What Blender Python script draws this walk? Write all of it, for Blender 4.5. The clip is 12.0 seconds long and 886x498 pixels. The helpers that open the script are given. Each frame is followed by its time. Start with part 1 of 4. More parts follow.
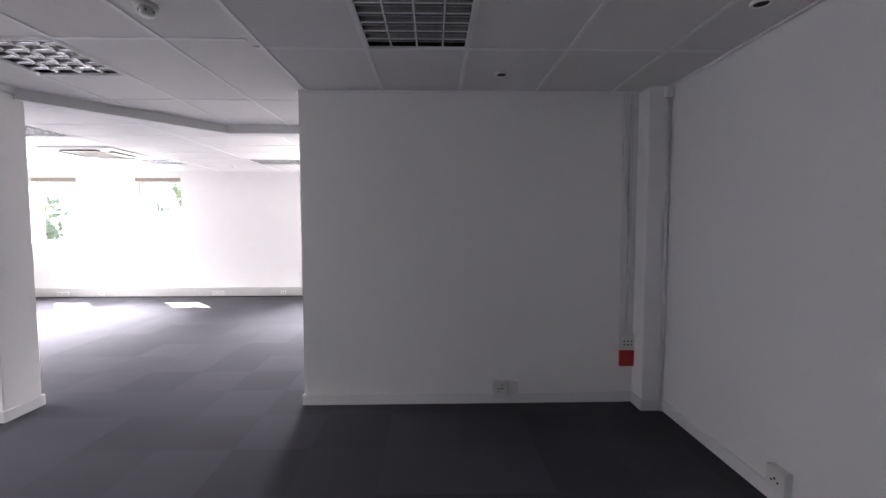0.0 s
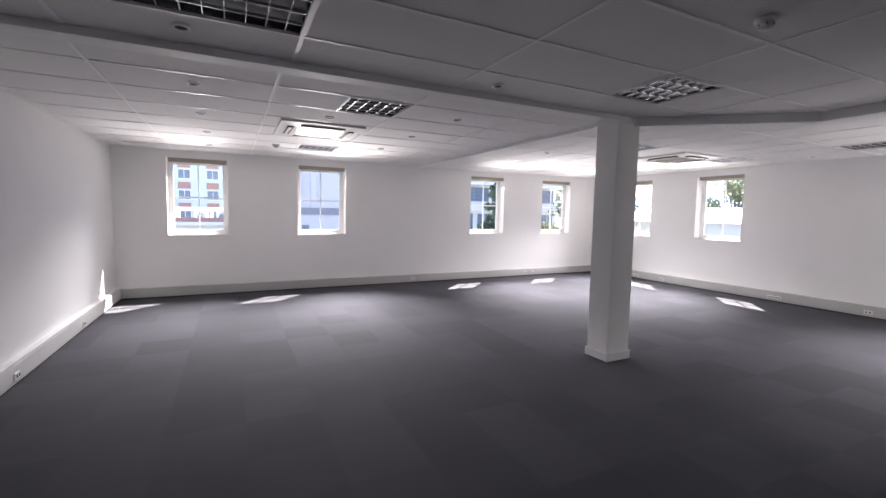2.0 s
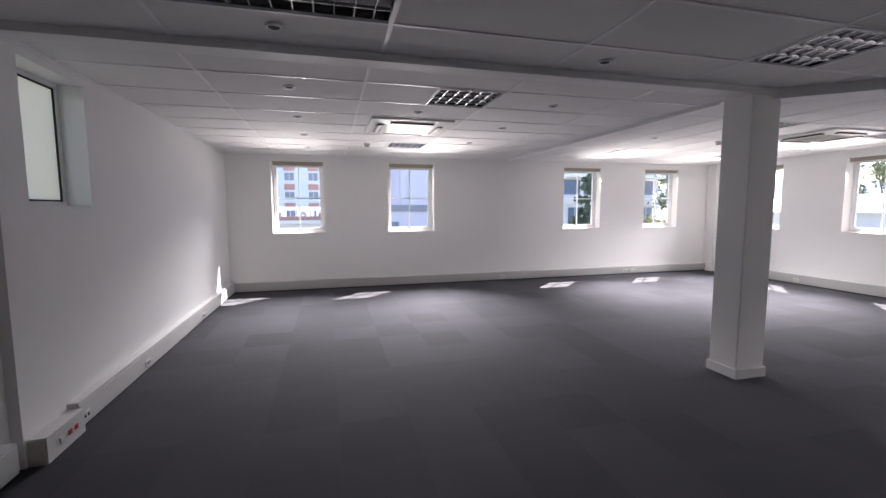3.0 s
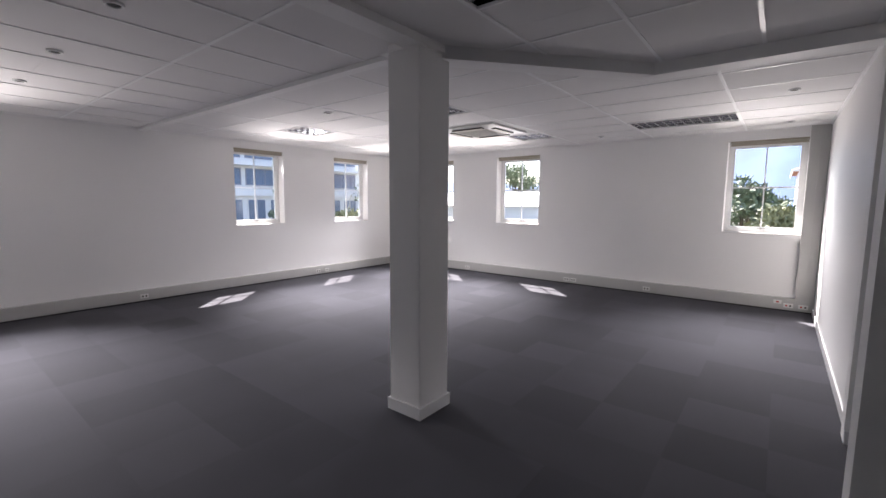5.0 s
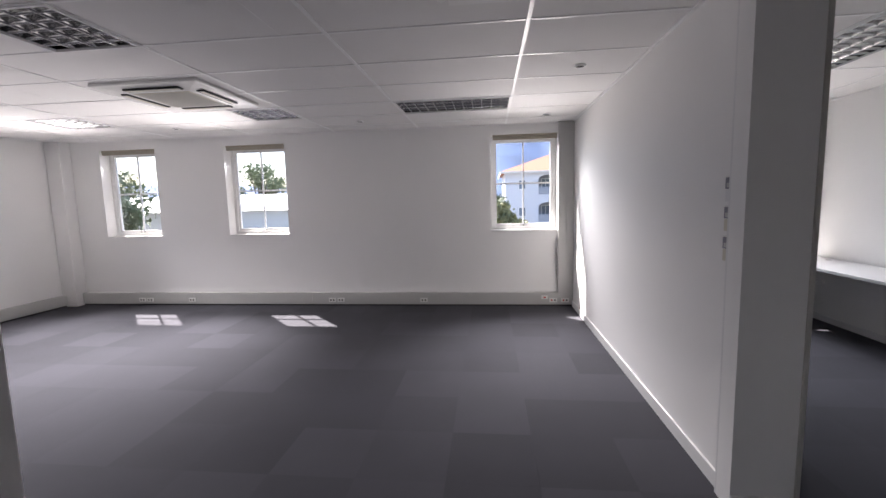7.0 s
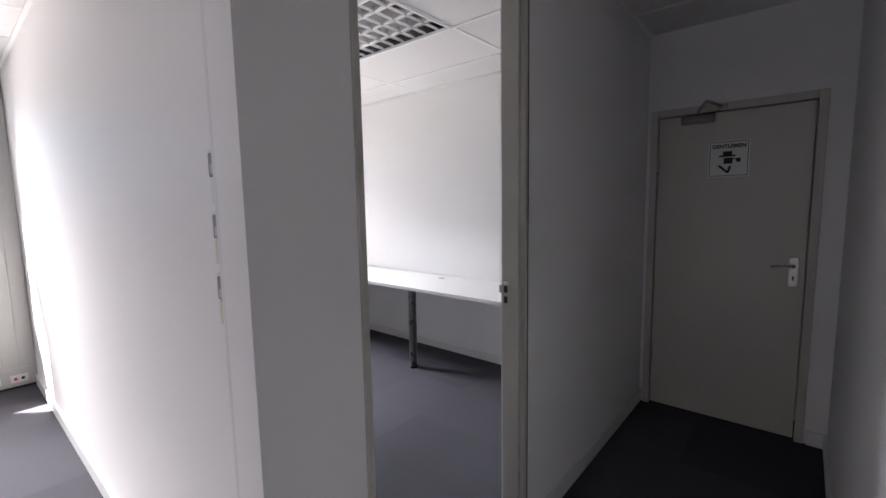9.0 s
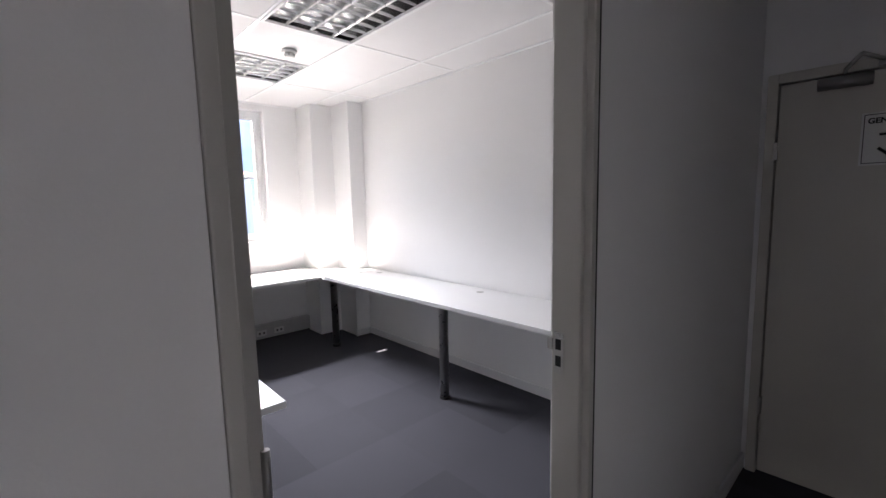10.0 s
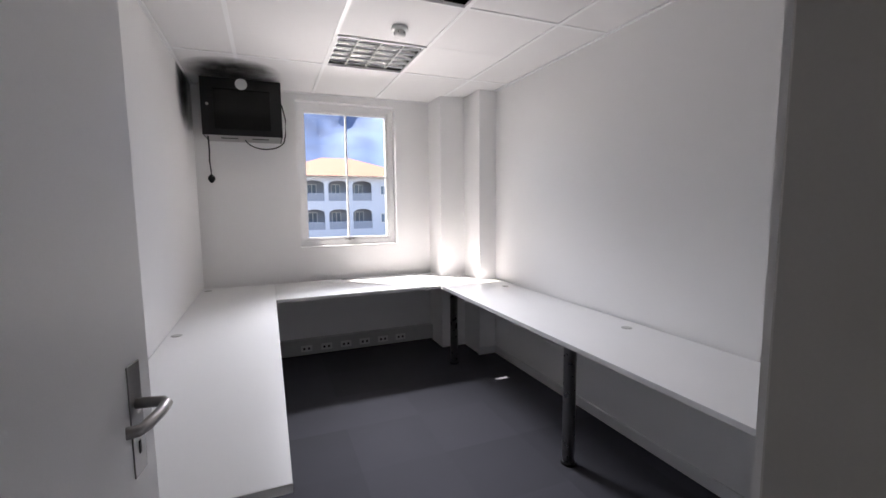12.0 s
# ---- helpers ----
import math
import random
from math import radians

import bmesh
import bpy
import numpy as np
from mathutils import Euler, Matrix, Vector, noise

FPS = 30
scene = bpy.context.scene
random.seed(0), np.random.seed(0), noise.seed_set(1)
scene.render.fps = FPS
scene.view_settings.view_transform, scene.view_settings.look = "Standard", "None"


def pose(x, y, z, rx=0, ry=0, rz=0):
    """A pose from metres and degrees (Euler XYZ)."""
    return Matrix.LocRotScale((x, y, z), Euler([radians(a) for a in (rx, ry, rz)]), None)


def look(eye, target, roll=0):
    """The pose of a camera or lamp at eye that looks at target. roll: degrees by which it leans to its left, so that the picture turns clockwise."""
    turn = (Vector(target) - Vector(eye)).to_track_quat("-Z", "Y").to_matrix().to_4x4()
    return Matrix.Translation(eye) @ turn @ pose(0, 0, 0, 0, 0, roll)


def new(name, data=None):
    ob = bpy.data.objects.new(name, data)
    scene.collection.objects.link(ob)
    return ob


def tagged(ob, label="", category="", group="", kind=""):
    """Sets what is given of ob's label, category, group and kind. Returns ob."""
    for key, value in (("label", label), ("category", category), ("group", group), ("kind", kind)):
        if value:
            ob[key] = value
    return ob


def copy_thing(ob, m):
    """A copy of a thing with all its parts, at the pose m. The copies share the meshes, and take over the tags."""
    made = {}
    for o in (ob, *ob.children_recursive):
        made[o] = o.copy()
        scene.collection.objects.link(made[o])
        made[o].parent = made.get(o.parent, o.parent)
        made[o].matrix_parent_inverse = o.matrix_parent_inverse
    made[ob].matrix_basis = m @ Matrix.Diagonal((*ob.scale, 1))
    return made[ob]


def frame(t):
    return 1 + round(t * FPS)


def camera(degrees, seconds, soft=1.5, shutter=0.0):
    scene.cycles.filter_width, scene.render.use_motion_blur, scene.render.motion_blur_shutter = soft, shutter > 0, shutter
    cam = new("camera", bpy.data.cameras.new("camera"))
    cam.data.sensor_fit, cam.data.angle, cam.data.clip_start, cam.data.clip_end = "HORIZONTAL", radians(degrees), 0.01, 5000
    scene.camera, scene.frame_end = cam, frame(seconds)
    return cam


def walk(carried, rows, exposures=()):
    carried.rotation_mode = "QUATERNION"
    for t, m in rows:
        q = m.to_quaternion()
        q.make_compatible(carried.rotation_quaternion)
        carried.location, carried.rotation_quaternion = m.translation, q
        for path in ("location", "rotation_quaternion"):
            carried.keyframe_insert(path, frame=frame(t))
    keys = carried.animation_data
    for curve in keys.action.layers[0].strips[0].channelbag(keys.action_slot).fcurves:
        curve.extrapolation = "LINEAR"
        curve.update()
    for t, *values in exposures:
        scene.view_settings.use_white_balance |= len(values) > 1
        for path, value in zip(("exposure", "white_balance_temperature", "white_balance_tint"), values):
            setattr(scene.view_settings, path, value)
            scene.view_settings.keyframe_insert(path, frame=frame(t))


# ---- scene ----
cam = camera(92.1, 12.0)
PATH = [
    (0, (0.068, 0.093, 1.49), (0.115, 2.089, 1.366), -0.1),
    (0.5, (0.077, 0.044, 1.491), (-0.515, 1.95, 1.365), 0.7),
    (1, (0.079, -0.004, 1.484), (-1.03, 1.652, 1.315), 0.5),
    (1.5, (0.062, -0.112, 1.479), (-1.457, 1.177, 1.307), 0.8),
    (2, (0.001, -0.212, 1.519), (-1.785, 0.673, 1.353), 1.0),
    (2.5, (-0.108, -0.268, 1.54), (-2.039, 0.237, 1.419), 1.1),
    (3, (-0.249, -0.172, 1.528), (-2.174, 0.336, 1.337), -0.2),
    (3.5, (-0.5, 0.086, 1.514), (-2.338, 0.861, 1.363), 1.4),
    (3.7, (-0.608, 0.203, 1.513), (-2.384, 1.096, 1.297), 0.6),
    (5.3, (-1.397, 1.452, 1.487), (-2.582, 3.051, 1.295), 0.5),
    (5.5, (-1.453, 1.628, 1.48), (-2.645, 3.224, 1.302), 0.6),
    (6, (-1.687, 1.977, 1.447), (-2.648, 3.718, 1.232), 0.6),
    (6.5, (-1.824, 2.349, 1.461), (-2.562, 4.196, 1.248), 1.0),
    (7, (-2.0, 2.731, 1.497), (-2.216, 4.706, 1.275), -1.4),
    (7.5, (-1.946, 3.099, 1.443), (-1.493, 5.028, 1.174), -1.5),
    (7.7, (-1.89, 3.25, 1.451), (-1.26, 5.133, 1.213), -1.1),
    (9.3, (-1.112, 3.996, 1.457), (0.447, 5.229, 1.229), -1.0),
    (9.5, (-1.002, 4.066, 1.444), (0.511, 5.354, 1.213), -1.0),
    (10, (-0.733, 4.235, 1.469), (0.622, 5.689, 1.243), -1.3),
    (10.5, (-0.528, 4.259, 1.47), (0.319, 6.06, 1.272), 0.1),
    (11, (-0.397, 4.322, 1.469), (0.226, 6.207, 1.231), -0.0),
    (11.5, (-0.275, 4.517, 1.48), (0.32, 6.411, 1.239), -0.3),
    (12, (-0.164, 4.622, 1.466), (0.586, 6.464, 1.26), -0.6),
]
walk(cam, [(t, look(eye, goal, roll)) for t, eye, goal, roll in PATH],
     [(0, 4.3, 6350, 17), (0.5, 4.0, 6380, 17), (1, 3.65, 6420, 17), (2, 3.08, 6450, 17), (3, 2.85, 6450, 17), (3.7, 2.75, 6450, 17), (5.5, 2.5, 6450, 17), (7.7, 2.3, 6450, 17), (9.5, 3.45, 6450, 17), (10.2, 2.95, 6450, 17), (11, 2.7, 6450, 17), (12, 2.42, 6450, 17)])


# ---- light ----
SUN_DIR = Vector((0.58, -0.60, -1.0)).normalized()
world = bpy.data.worlds.new("sky")
scene.world = world
world.use_nodes = True
wn = world.node_tree.nodes
sky = wn.new("ShaderNodeTexSky")
sky.sky_type = "NISHITA"
sky.sun_disc = False
sky.sun_elevation = radians(50)
sky.sun_rotation = radians(-44)
sky.air_density = 1.0
sky.dust_density = 1.5
world.node_tree.links.new(sky.outputs[0], wn["Background"].inputs[0])
wn["Background"].inputs[1].default_value = 0.09
sun = new("sun", bpy.data.lights.new("sun", "SUN"))
sun.data.energy = 5.0
sun.data.angle = radians(0.6)
sun.data.color = (1.0, 0.95, 0.88)
sun.rotation_mode = "QUATERNION"
sun.rotation_quaternion = SUN_DIR.to_track_quat("-Z", "Y")

# ---- plan ----
WX, NY, SY, EX = -8.65, 8.80, -1.95, 1.89     # inner faces: west, north, south, entry's east wall
OWX, CZ = -0.85, 2.52                         # office's west wall seen from the open room; ceiling height
DY = 4.74                                     # passage side of the office's door wall
ONY, OLX = 8.94, -0.73                        # office's north and west inner faces
TW = 0.30                                     # outer wall's thickness

SILL, HEAD = 1.06, 2.39
W_WIN = [(-1.19, -0.26), (0.94, 1.86), (4.77, 5.69), (6.85, 7.77)]
N_WIN = [(-7.93, -7.01), (-5.90, -4.96), (-1.97, -1.05)]
O_WIN = (0.118, 1.075)

# skylight and ground light entering at each window opening
def window_lamp(x, y, z, inward, tilt, watts, color):
    # the light from above leaves a window downwards, that from the ground upwards
    la = bpy.data.lights.new("window_daylight", "AREA")
    la.shape, la.size, la.size_y, la.energy, la.color = "RECTANGLE", 0.8, 0.16, watts, color
    la.spread = radians(62 if tilt < 0 else 60)
    ob = new("window_daylight", la)
    d = Vector(inward) * math.cos(radians(tilt)) + Vector((0, 0, math.sin(radians(tilt))))
    ob.matrix_basis = look((x, y, z), Vector((x, y, z)) + d)


SKY_W, GROUND_W = 9.8, 1.7
for a, b in W_WIN:
    # less power for the stand-in lamps of the two end windows
    near = 0.6 if b > 7 or a < 0 else 1.0
    window_lamp(WX - 0.11, (a + b) / 2, HEAD - 0.14, (1, 0, 0), -42, SKY_W * near, (1.0, 0.975, 0.95))
    window_lamp(WX - 0.10, (a + b) / 2, SILL + 0.09, (1, 0, 0), 36, GROUND_W * near, (1.0, 0.95, 0.90))
for a, b in N_WIN:
    near = 0.55 if b > -2 or a < -7 else 1.0     # added lamps close to a corner are dimmed, as they overlight its walls
    window_lamp((a + b) / 2, NY + 0.11, HEAD - 0.14, (0, -1, 0), -42, SKY_W * near, (1.0, 0.975, 0.95))
    window_lamp((a + b) / 2, NY + 0.10, SILL + 0.09, (0, -1, 0), 36, GROUND_W * near, (1.0, 0.95, 0.90))
window_lamp(sum(O_WIN) / 2, ONY + 0.06, 2.33, (0, -1, 0), -42, 3.2, (0.94, 0.97, 1.0))
window_lamp(sum(O_WIN) / 2, ONY + 0.06, SILL + 0.09, (0, -1, 0), 36, 0.8, (1.0, 0.95, 0.90))


# ---- materials ----
def mat(name, color, rough=0.6, metal=0.0, vary=0.06, scale=6.0, bump=0.0, bump_scale=300.0, random_by="", spec=0.5, fine=0.03, spread=0.36):
    m = bpy.data.materials.new(name)
    m.use_nodes = True
    nt = m.node_tree
    b = nt.nodes["Principled BSDF"]
    b.inputs["Roughness"].default_value = rough
    b.inputs["Metallic"].default_value = metal
    b.inputs["Specular IOR Level"].default_value = spec
    tc = nt.nodes.new("ShaderNodeTexCoord")
    geo = nt.nodes.new("ShaderNodeNewGeometry")
    n1 = nt.nodes.new("ShaderNodeTexNoise")
    n1.inputs["Scale"].default_value = scale
    n1.inputs["Detail"].default_value = 6
    n2 = nt.nodes.new("ShaderNodeTexNoise")
    n2.inputs["Scale"].default_value = bump_scale
    n2.inputs["Detail"].default_value = 3
    nt.links.new(geo.outputs["Position"], n1.inputs["Vector"])
    nt.links.new(geo.outputs["Position"], n2.inputs["Vector"])
    val = nt.nodes.new("ShaderNodeMath")
    val.operation = "MULTIPLY_ADD"
    nt.links.new(n1.outputs["Fac"], val.inputs[0])
    val.inputs[1].default_value = vary * 2
    val.inputs[2].default_value = 1 - vary
    last = val.outputs[0]
    if fine:
        v2 = nt.nodes.new("ShaderNodeMath")
        v2.operation = "MULTIPLY_ADD"
        nt.links.new(n2.outputs["Fac"], v2.inputs[0])
        v2.inputs[1].default_value = fine * 2
        nt.links.new(last, v2.inputs[2])
        last = v2.outputs[0]
    if random_by:
        src = nt.nodes.new("ShaderNodeObjectInfo").outputs["Random"] if random_by == "object" else geo.outputs["Random Per Island"]
        v3 = nt.nodes.new("ShaderNodeMath")
        v3.operation = "MULTIPLY_ADD"
        nt.links.new(src, v3.inputs[0])
        v3.inputs[1].default_value = spread
        nt.links.new(last, v3.inputs[2])
        last = v3.outputs[0]
    mul = nt.nodes.new("ShaderNodeVectorMath")
    mul.operation = "SCALE"
    mul.inputs[0].default_value = color
    nt.links.new(last, mul.inputs["Scale"])
    nt.links.new(mul.outputs[0], b.inputs["Base Color"])
    rr = nt.nodes.new("ShaderNodeMath")
    rr.operation = "MULTIPLY_ADD"
    nt.links.new(n1.outputs["Fac"], rr.inputs[0])
    rr.inputs[1].default_value = 0.09
    rr.inputs[2].default_value = max(0.02, rough - 0.06)
    nt.links.new(rr.outputs[0], b.inputs["Roughness"])
    if bump:
        bp = nt.nodes.new("ShaderNodeBump")
        bp.inputs["Strength"].default_value = bump
        bp.inputs["Distance"].default_value = 0.002
        nt.links.new(n2.outputs["Fac"], bp.inputs["Height"])
        nt.links.new(bp.outputs[0], b.inputs["Normal"])
    return m


def glass_mat(name, tint, frost=0.0):
    m = bpy.data.materials.new(name)
    m.use_nodes = True
    nt = m.node_tree
    nt.nodes.remove(nt.nodes["Principled BSDF"])
    out = nt.nodes["Material Output"]
    mix = nt.nodes.new("ShaderNodeMixShader")
    gl = nt.nodes.new("ShaderNodeBsdfGlossy")
    gl.inputs["Roughness"].default_value = 0.02 + frost
    fr = nt.nodes.new("ShaderNodeFresnel")
    fr.inputs["IOR"].default_value = 1.35
    if frost:
        tr = nt.nodes.new("ShaderNodeBsdfTranslucent")
    else:
        tr = nt.nodes.new("ShaderNodeBsdfTransparent")
    tr.inputs["Color"].default_value = tint
    nt.links.new(fr.outputs[0], mix.inputs[0])
    nt.links.new(tr.outputs[0], mix.inputs[1])
    nt.links.new(gl.outputs[0], mix.inputs[2])
    nt.links.new(mix.outputs[0], out.inputs["Surface"])
    return m


WALL = mat("wall_paint", (0.88, 0.875, 0.868), 0.55, vary=0.02, scale=1.3, bump=0.12, bump_scale=220, fine=0.012)
TRIMW = mat("white_gloss_trim", (0.78, 0.78, 0.78), 0.32, vary=0.03, scale=3, bump=0.04, bump_scale=60)
TILE = mat("ceiling_tile", (0.82, 0.81, 0.805), 0.9, vary=0.03, scale=2.2, bump=0.3, bump_scale=420, fine=0.03)
BAR = mat("ceiling_grid_bar", (0.90, 0.90, 0.90), 0.38, vary=0.02)
CARPET = mat("carpet_tile_pile", (0.050, 0.050, 0.058), 0.95, vary=0.26, scale=1.1, bump=1.0, bump_scale=520, random_by="object", spec=0.12, fine=0.22, spread=0.32)
CARPET2 = mat("carpet_pile_far", (0.050, 0.050, 0.058), 0.95, vary=0.26, scale=1.1, bump=1.0, bump_scale=520, random_by="island", spec=0.12, fine=0.22, spread=0.32)
SLAB = mat("concrete_slab", (0.16, 0.16, 0.16), 0.9, vary=0.1)
TRUNK = mat("grey_trunking", (0.50, 0.50, 0.49), 0.38, vary=0.04, scale=4)
TRUNKL = mat("pale_trunking", (0.66, 0.66, 0.65), 0.4, vary=0.04, scale=4)
PLASTIC = mat("white_plastic", (0.75, 0.75, 0.73), 0.35, vary=0.03)
CREAM = mat("cream_plastic", (0.66, 0.63, 0.54), 0.4, vary=0.04)
REDP = mat("red_plastic", (0.52, 0.03, 0.03), 0.4, vary=0.05)
DARK = mat("dark_gap", (0.02, 0.02, 0.02), 0.8, vary=0.1)
BLACK = mat("black_steel", (0.008, 0.008, 0.009), 0.42, vary=0.1, spec=0.3)
ALU = mat("louvre_aluminium", (0.72, 0.72, 0.72), 0.24, metal=1.0, vary=0.05)
REFL = mat("reflector_aluminium", (0.22, 0.22, 0.225), 0.25, metal=1.0, vary=0.05)
STEEL = mat("brushed_steel", (0.50, 0.49, 0.47), 0.3, metal=1.0, vary=0.06, scale=20)
NICKEL = mat("satin_nickel", (0.36, 0.35, 0.34), 0.36, metal=1.0, vary=0.05)
FRAME = mat("door_frame_paint", (0.50, 0.485, 0.45), 0.35, vary=0.04, scale=3)
DOORP = mat("door_paint", (0.80, 0.80, 0.80), 0.42, vary=0.02, scale=0.6)
GDOOR = mat("beige_door_paint", (0.60, 0.575, 0.52), 0.35, vary=0.03, scale=2)
DESK = mat("white_melamine", (0.80, 0.80, 0.80), 0.33, vary=0.02, scale=3, bump=0.03, bump_scale=700)
DESKE = mat("desk_edge", (0.62, 0.62, 0.62), 0.35, vary=0.03)
BLIND = mat("beige_blind", (0.40, 0.36, 0.29), 0.6, vary=0.08, scale=30)
UPVC = mat("white_window_frame", (0.82, 0.82, 0.82), 0.3, vary=0.02)
GLASS = glass_mat("clear_glass", (0.93, 0.95, 0.96, 1))
FROST = glass_mat("frosted_glass", (0.72, 0.70, 0.62, 1), 0.3)
SMOKE = glass_mat("smoked_glass", (0.04, 0.04, 0.045, 1))
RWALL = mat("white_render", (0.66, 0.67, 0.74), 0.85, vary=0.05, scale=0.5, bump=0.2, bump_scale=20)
RWHITE = mat("bright_render", (0.74, 0.73, 0.72), 0.85, vary=0.04, scale=0.5)
RBLUE = mat("pale_blue_render", (0.52, 0.58, 0.68), 0.85, vary=0.05, scale=0.4)
RLILAC = mat("lilac_grey_render", (0.60, 0.58, 0.64), 0.85, vary=0.05, scale=0.4)
RGREY = mat("mid_grey_render", (0.26, 0.26, 0.30), 0.8, vary=0.08, scale=0.4)
ROOFO = mat("orange_roof_tile", (0.30, 0.12, 0.065), 0.85, vary=0.10, scale=1.5, bump=0.5, bump_scale=9)
ROOFW = mat("white_sheet_roof", (0.70, 0.69, 0.66), 0.5, vary=0.06, scale=0.6)
BRICKR = mat("red_panel", (0.38, 0.22, 0.19), 0.85, vary=0.1, scale=2)
WINDK = mat("far_window_glass", (0.15, 0.19, 0.26), 0.15, vary=0.1)
# darker than the house's render: the recess's shade is put into the colour
SHADE = mat("shaded_loggia", (0.34, 0.36, 0.42), 0.85, vary=0.05)
LEAF = mat("leaf", (0.115, 0.14, 0.075), 0.6, vary=0.3, scale=0.9, random_by="island")
LEAF2 = mat("dry_leaf", (0.20, 0.20, 0.10), 0.6, vary=0.3, scale=0.9, random_by="island")
LEAF3 = mat("conifer_leaf", (0.055, 0.085, 0.055), 0.6, vary=0.3, scale=0.9, random_by="island")
BARK = mat("bark", (0.10, 0.075, 0.055), 0.9, vary=0.2, scale=8, bump=0.6, bump_scale=40)
# the blue stands for air haze over the rock
ROCK = mat("hazed_rock", (0.075, 0.115, 0.21), 0.95, vary=0.6, scale=0.02, bump=0.5, bump_scale=0.05)
GROUND = mat("ground_dirt", (0.15, 0.14, 0.11), 0.95, vary=0.25, scale=0.1, bump=0.5, bump_scale=4)
ROAD = mat("asphalt", (0.06, 0.06, 0.062), 0.9, vary=0.15, scale=0.4, bump=0.4, bump_scale=60)
CARP = mat("silver_car_paint", (0.45, 0.46, 0.48), 0.25, metal=0.4, vary=0.03)
INK = mat("black_ink", (0.015, 0.015, 0.015), 0.6)


# ---- mesh helpers ----
def add_box(bm, lo, hi, index=0, bevel=0.0):
    x0, y0, z0 = lo
    x1, y1, z1 = hi
    v = [bm.verts.new(p) for p in ((x0, y0, z0), (x1, y0, z0), (x1, y1, z0), (x0, y1, z0), (x0, y0, z1), (x1, y0, z1), (x1, y1, z1), (x0, y1, z1))]
    fs = [bm.faces.new([v[i] for i in q]) for q in ((3, 2, 1, 0), (4, 5, 6, 7), (0, 1, 5, 4), (1, 2, 6, 5), (2, 3, 7, 6), (3, 0, 4, 7))]
    for fc in fs:
        fc.material_index = index
    if bevel:
        es = list({e for fc in fs for e in fc.edges})
        bmesh.ops.bevel(bm, geom=es, offset=bevel, segments=2, affect="EDGES", profile=0.5)
    return v


def box(lo, hi, bevel=0.0):
    bm = bmesh.new()
    add_box(bm, lo, hi, 0, bevel)
    return bm


def boxes(*pairs, bevel=0.0):
    bm = bmesh.new()
    for lo, hi in pairs:
        add_box(bm, lo, hi, 0, bevel)
    return bm


def lathe(profile, steps=24, axis="z", at=(0, 0, 0)):
    """A turned shape from (radius, height) pairs."""
    bm = bmesh.new()
    rings = []
    for r, h in profile:
        ring = []
        for k in range(steps):
            a = 2 * math.pi * k / steps
            p = Vector((r * math.cos(a), r * math.sin(a), h))
            if axis == "x":
                p = Vector((p.z, p.x, p.y))
            elif axis == "y":
                p = Vector((p.x, p.z, p.y))
            ring.append(bm.verts.new(p + Vector(at)))
        rings.append(ring)
    for a, b in zip(rings, rings[1:]):
        for k in range(steps):
            bm.faces.new((a[k], a[(k + 1) % steps], b[(k + 1) % steps], b[k]))
    bm.faces.new(rings[0])
    bm.faces.new(rings[-1])
    bmesh.ops.recalc_face_normals(bm, faces=bm.faces)
    for fc in bm.faces:
        fc.smooth = len(fc.verts) == 4
    return bm


def tube(points, radius, steps=8):
    """A round bar along points."""
    bm = bmesh.new()
    rings = []
    pts = [Vector(p) for p in points]
    for i, p in enumerate(pts):
        d = (pts[min(i + 1, len(pts) - 1)] - pts[max(i - 1, 0)]).normalized()
        q = d.to_track_quat("Z", "Y")
        rings.append([bm.verts.new(p + q @ Vector((radius * math.cos(2 * math.pi * k / steps), radius * math.sin(2 * math.pi * k / steps), 0))) for k in range(steps)])
    for a, b in zip(rings, rings[1:]):
        for k in range(steps):
            bm.faces.new((a[k], a[(k + 1) % steps], b[(k + 1) % steps], b[k])).smooth = True
    bm.faces.new(rings[0])
    bm.faces.new(rings[-1])
    bmesh.ops.recalc_face_normals(bm, faces=bm.faces)
    return bm


def mesh_of(name, bm, materials):
    me = bpy.data.meshes.new(name)
    bm.to_mesh(me)
    bm.free()
    for m in (materials if isinstance(materials, (list, tuple)) else [materials]):
        me.materials.append(m)
    return me


def part(name, bm, material, parent=None, label=""):
    ob = new(name, mesh_of(name, bm, material))
    ob.parent = parent
    return tagged(ob, label) if label else ob


def thing(name, at, label, category, group="", turn=0):
    ob = new(name)
    ob.matrix_basis = pose(*at, 0, 0, turn)
    return tagged(ob, label, category, group)


def solid(name, bm, material, label, category="wall"):
    return tagged(part(name, bm, material), label, category, kind="structure")


def wall_with_holes(axis, at, thick, a0, a1, z0, z1, holes):
    """A wall in the plane axis=at, from a0 to a1 along the other axis; holes are (b0, b1, zb, zt). thick may be negative."""
    bm = bmesh.new()
    lo, hi = min(at, at + thick), max(at, at + thick)

    def put(b0, b1, c0, c1):
        if b1 - b0 < 1e-4 or c1 - c0 < 1e-4:
            return
        if axis == "x":
            add_box(bm, (lo, b0, c0), (hi, b1, c1))
        else:
            add_box(bm, (b0, lo, c0), (b1, hi, c1))
    last = a0
    for b0, b1, c0, c1 in sorted(holes):
        put(last, b0, z0, z1)
        put(b0, b1, z0, c0)
        put(b0, b1, c1, z1)
        last = b1
    put(last, a1, z0, z1)
    return bm


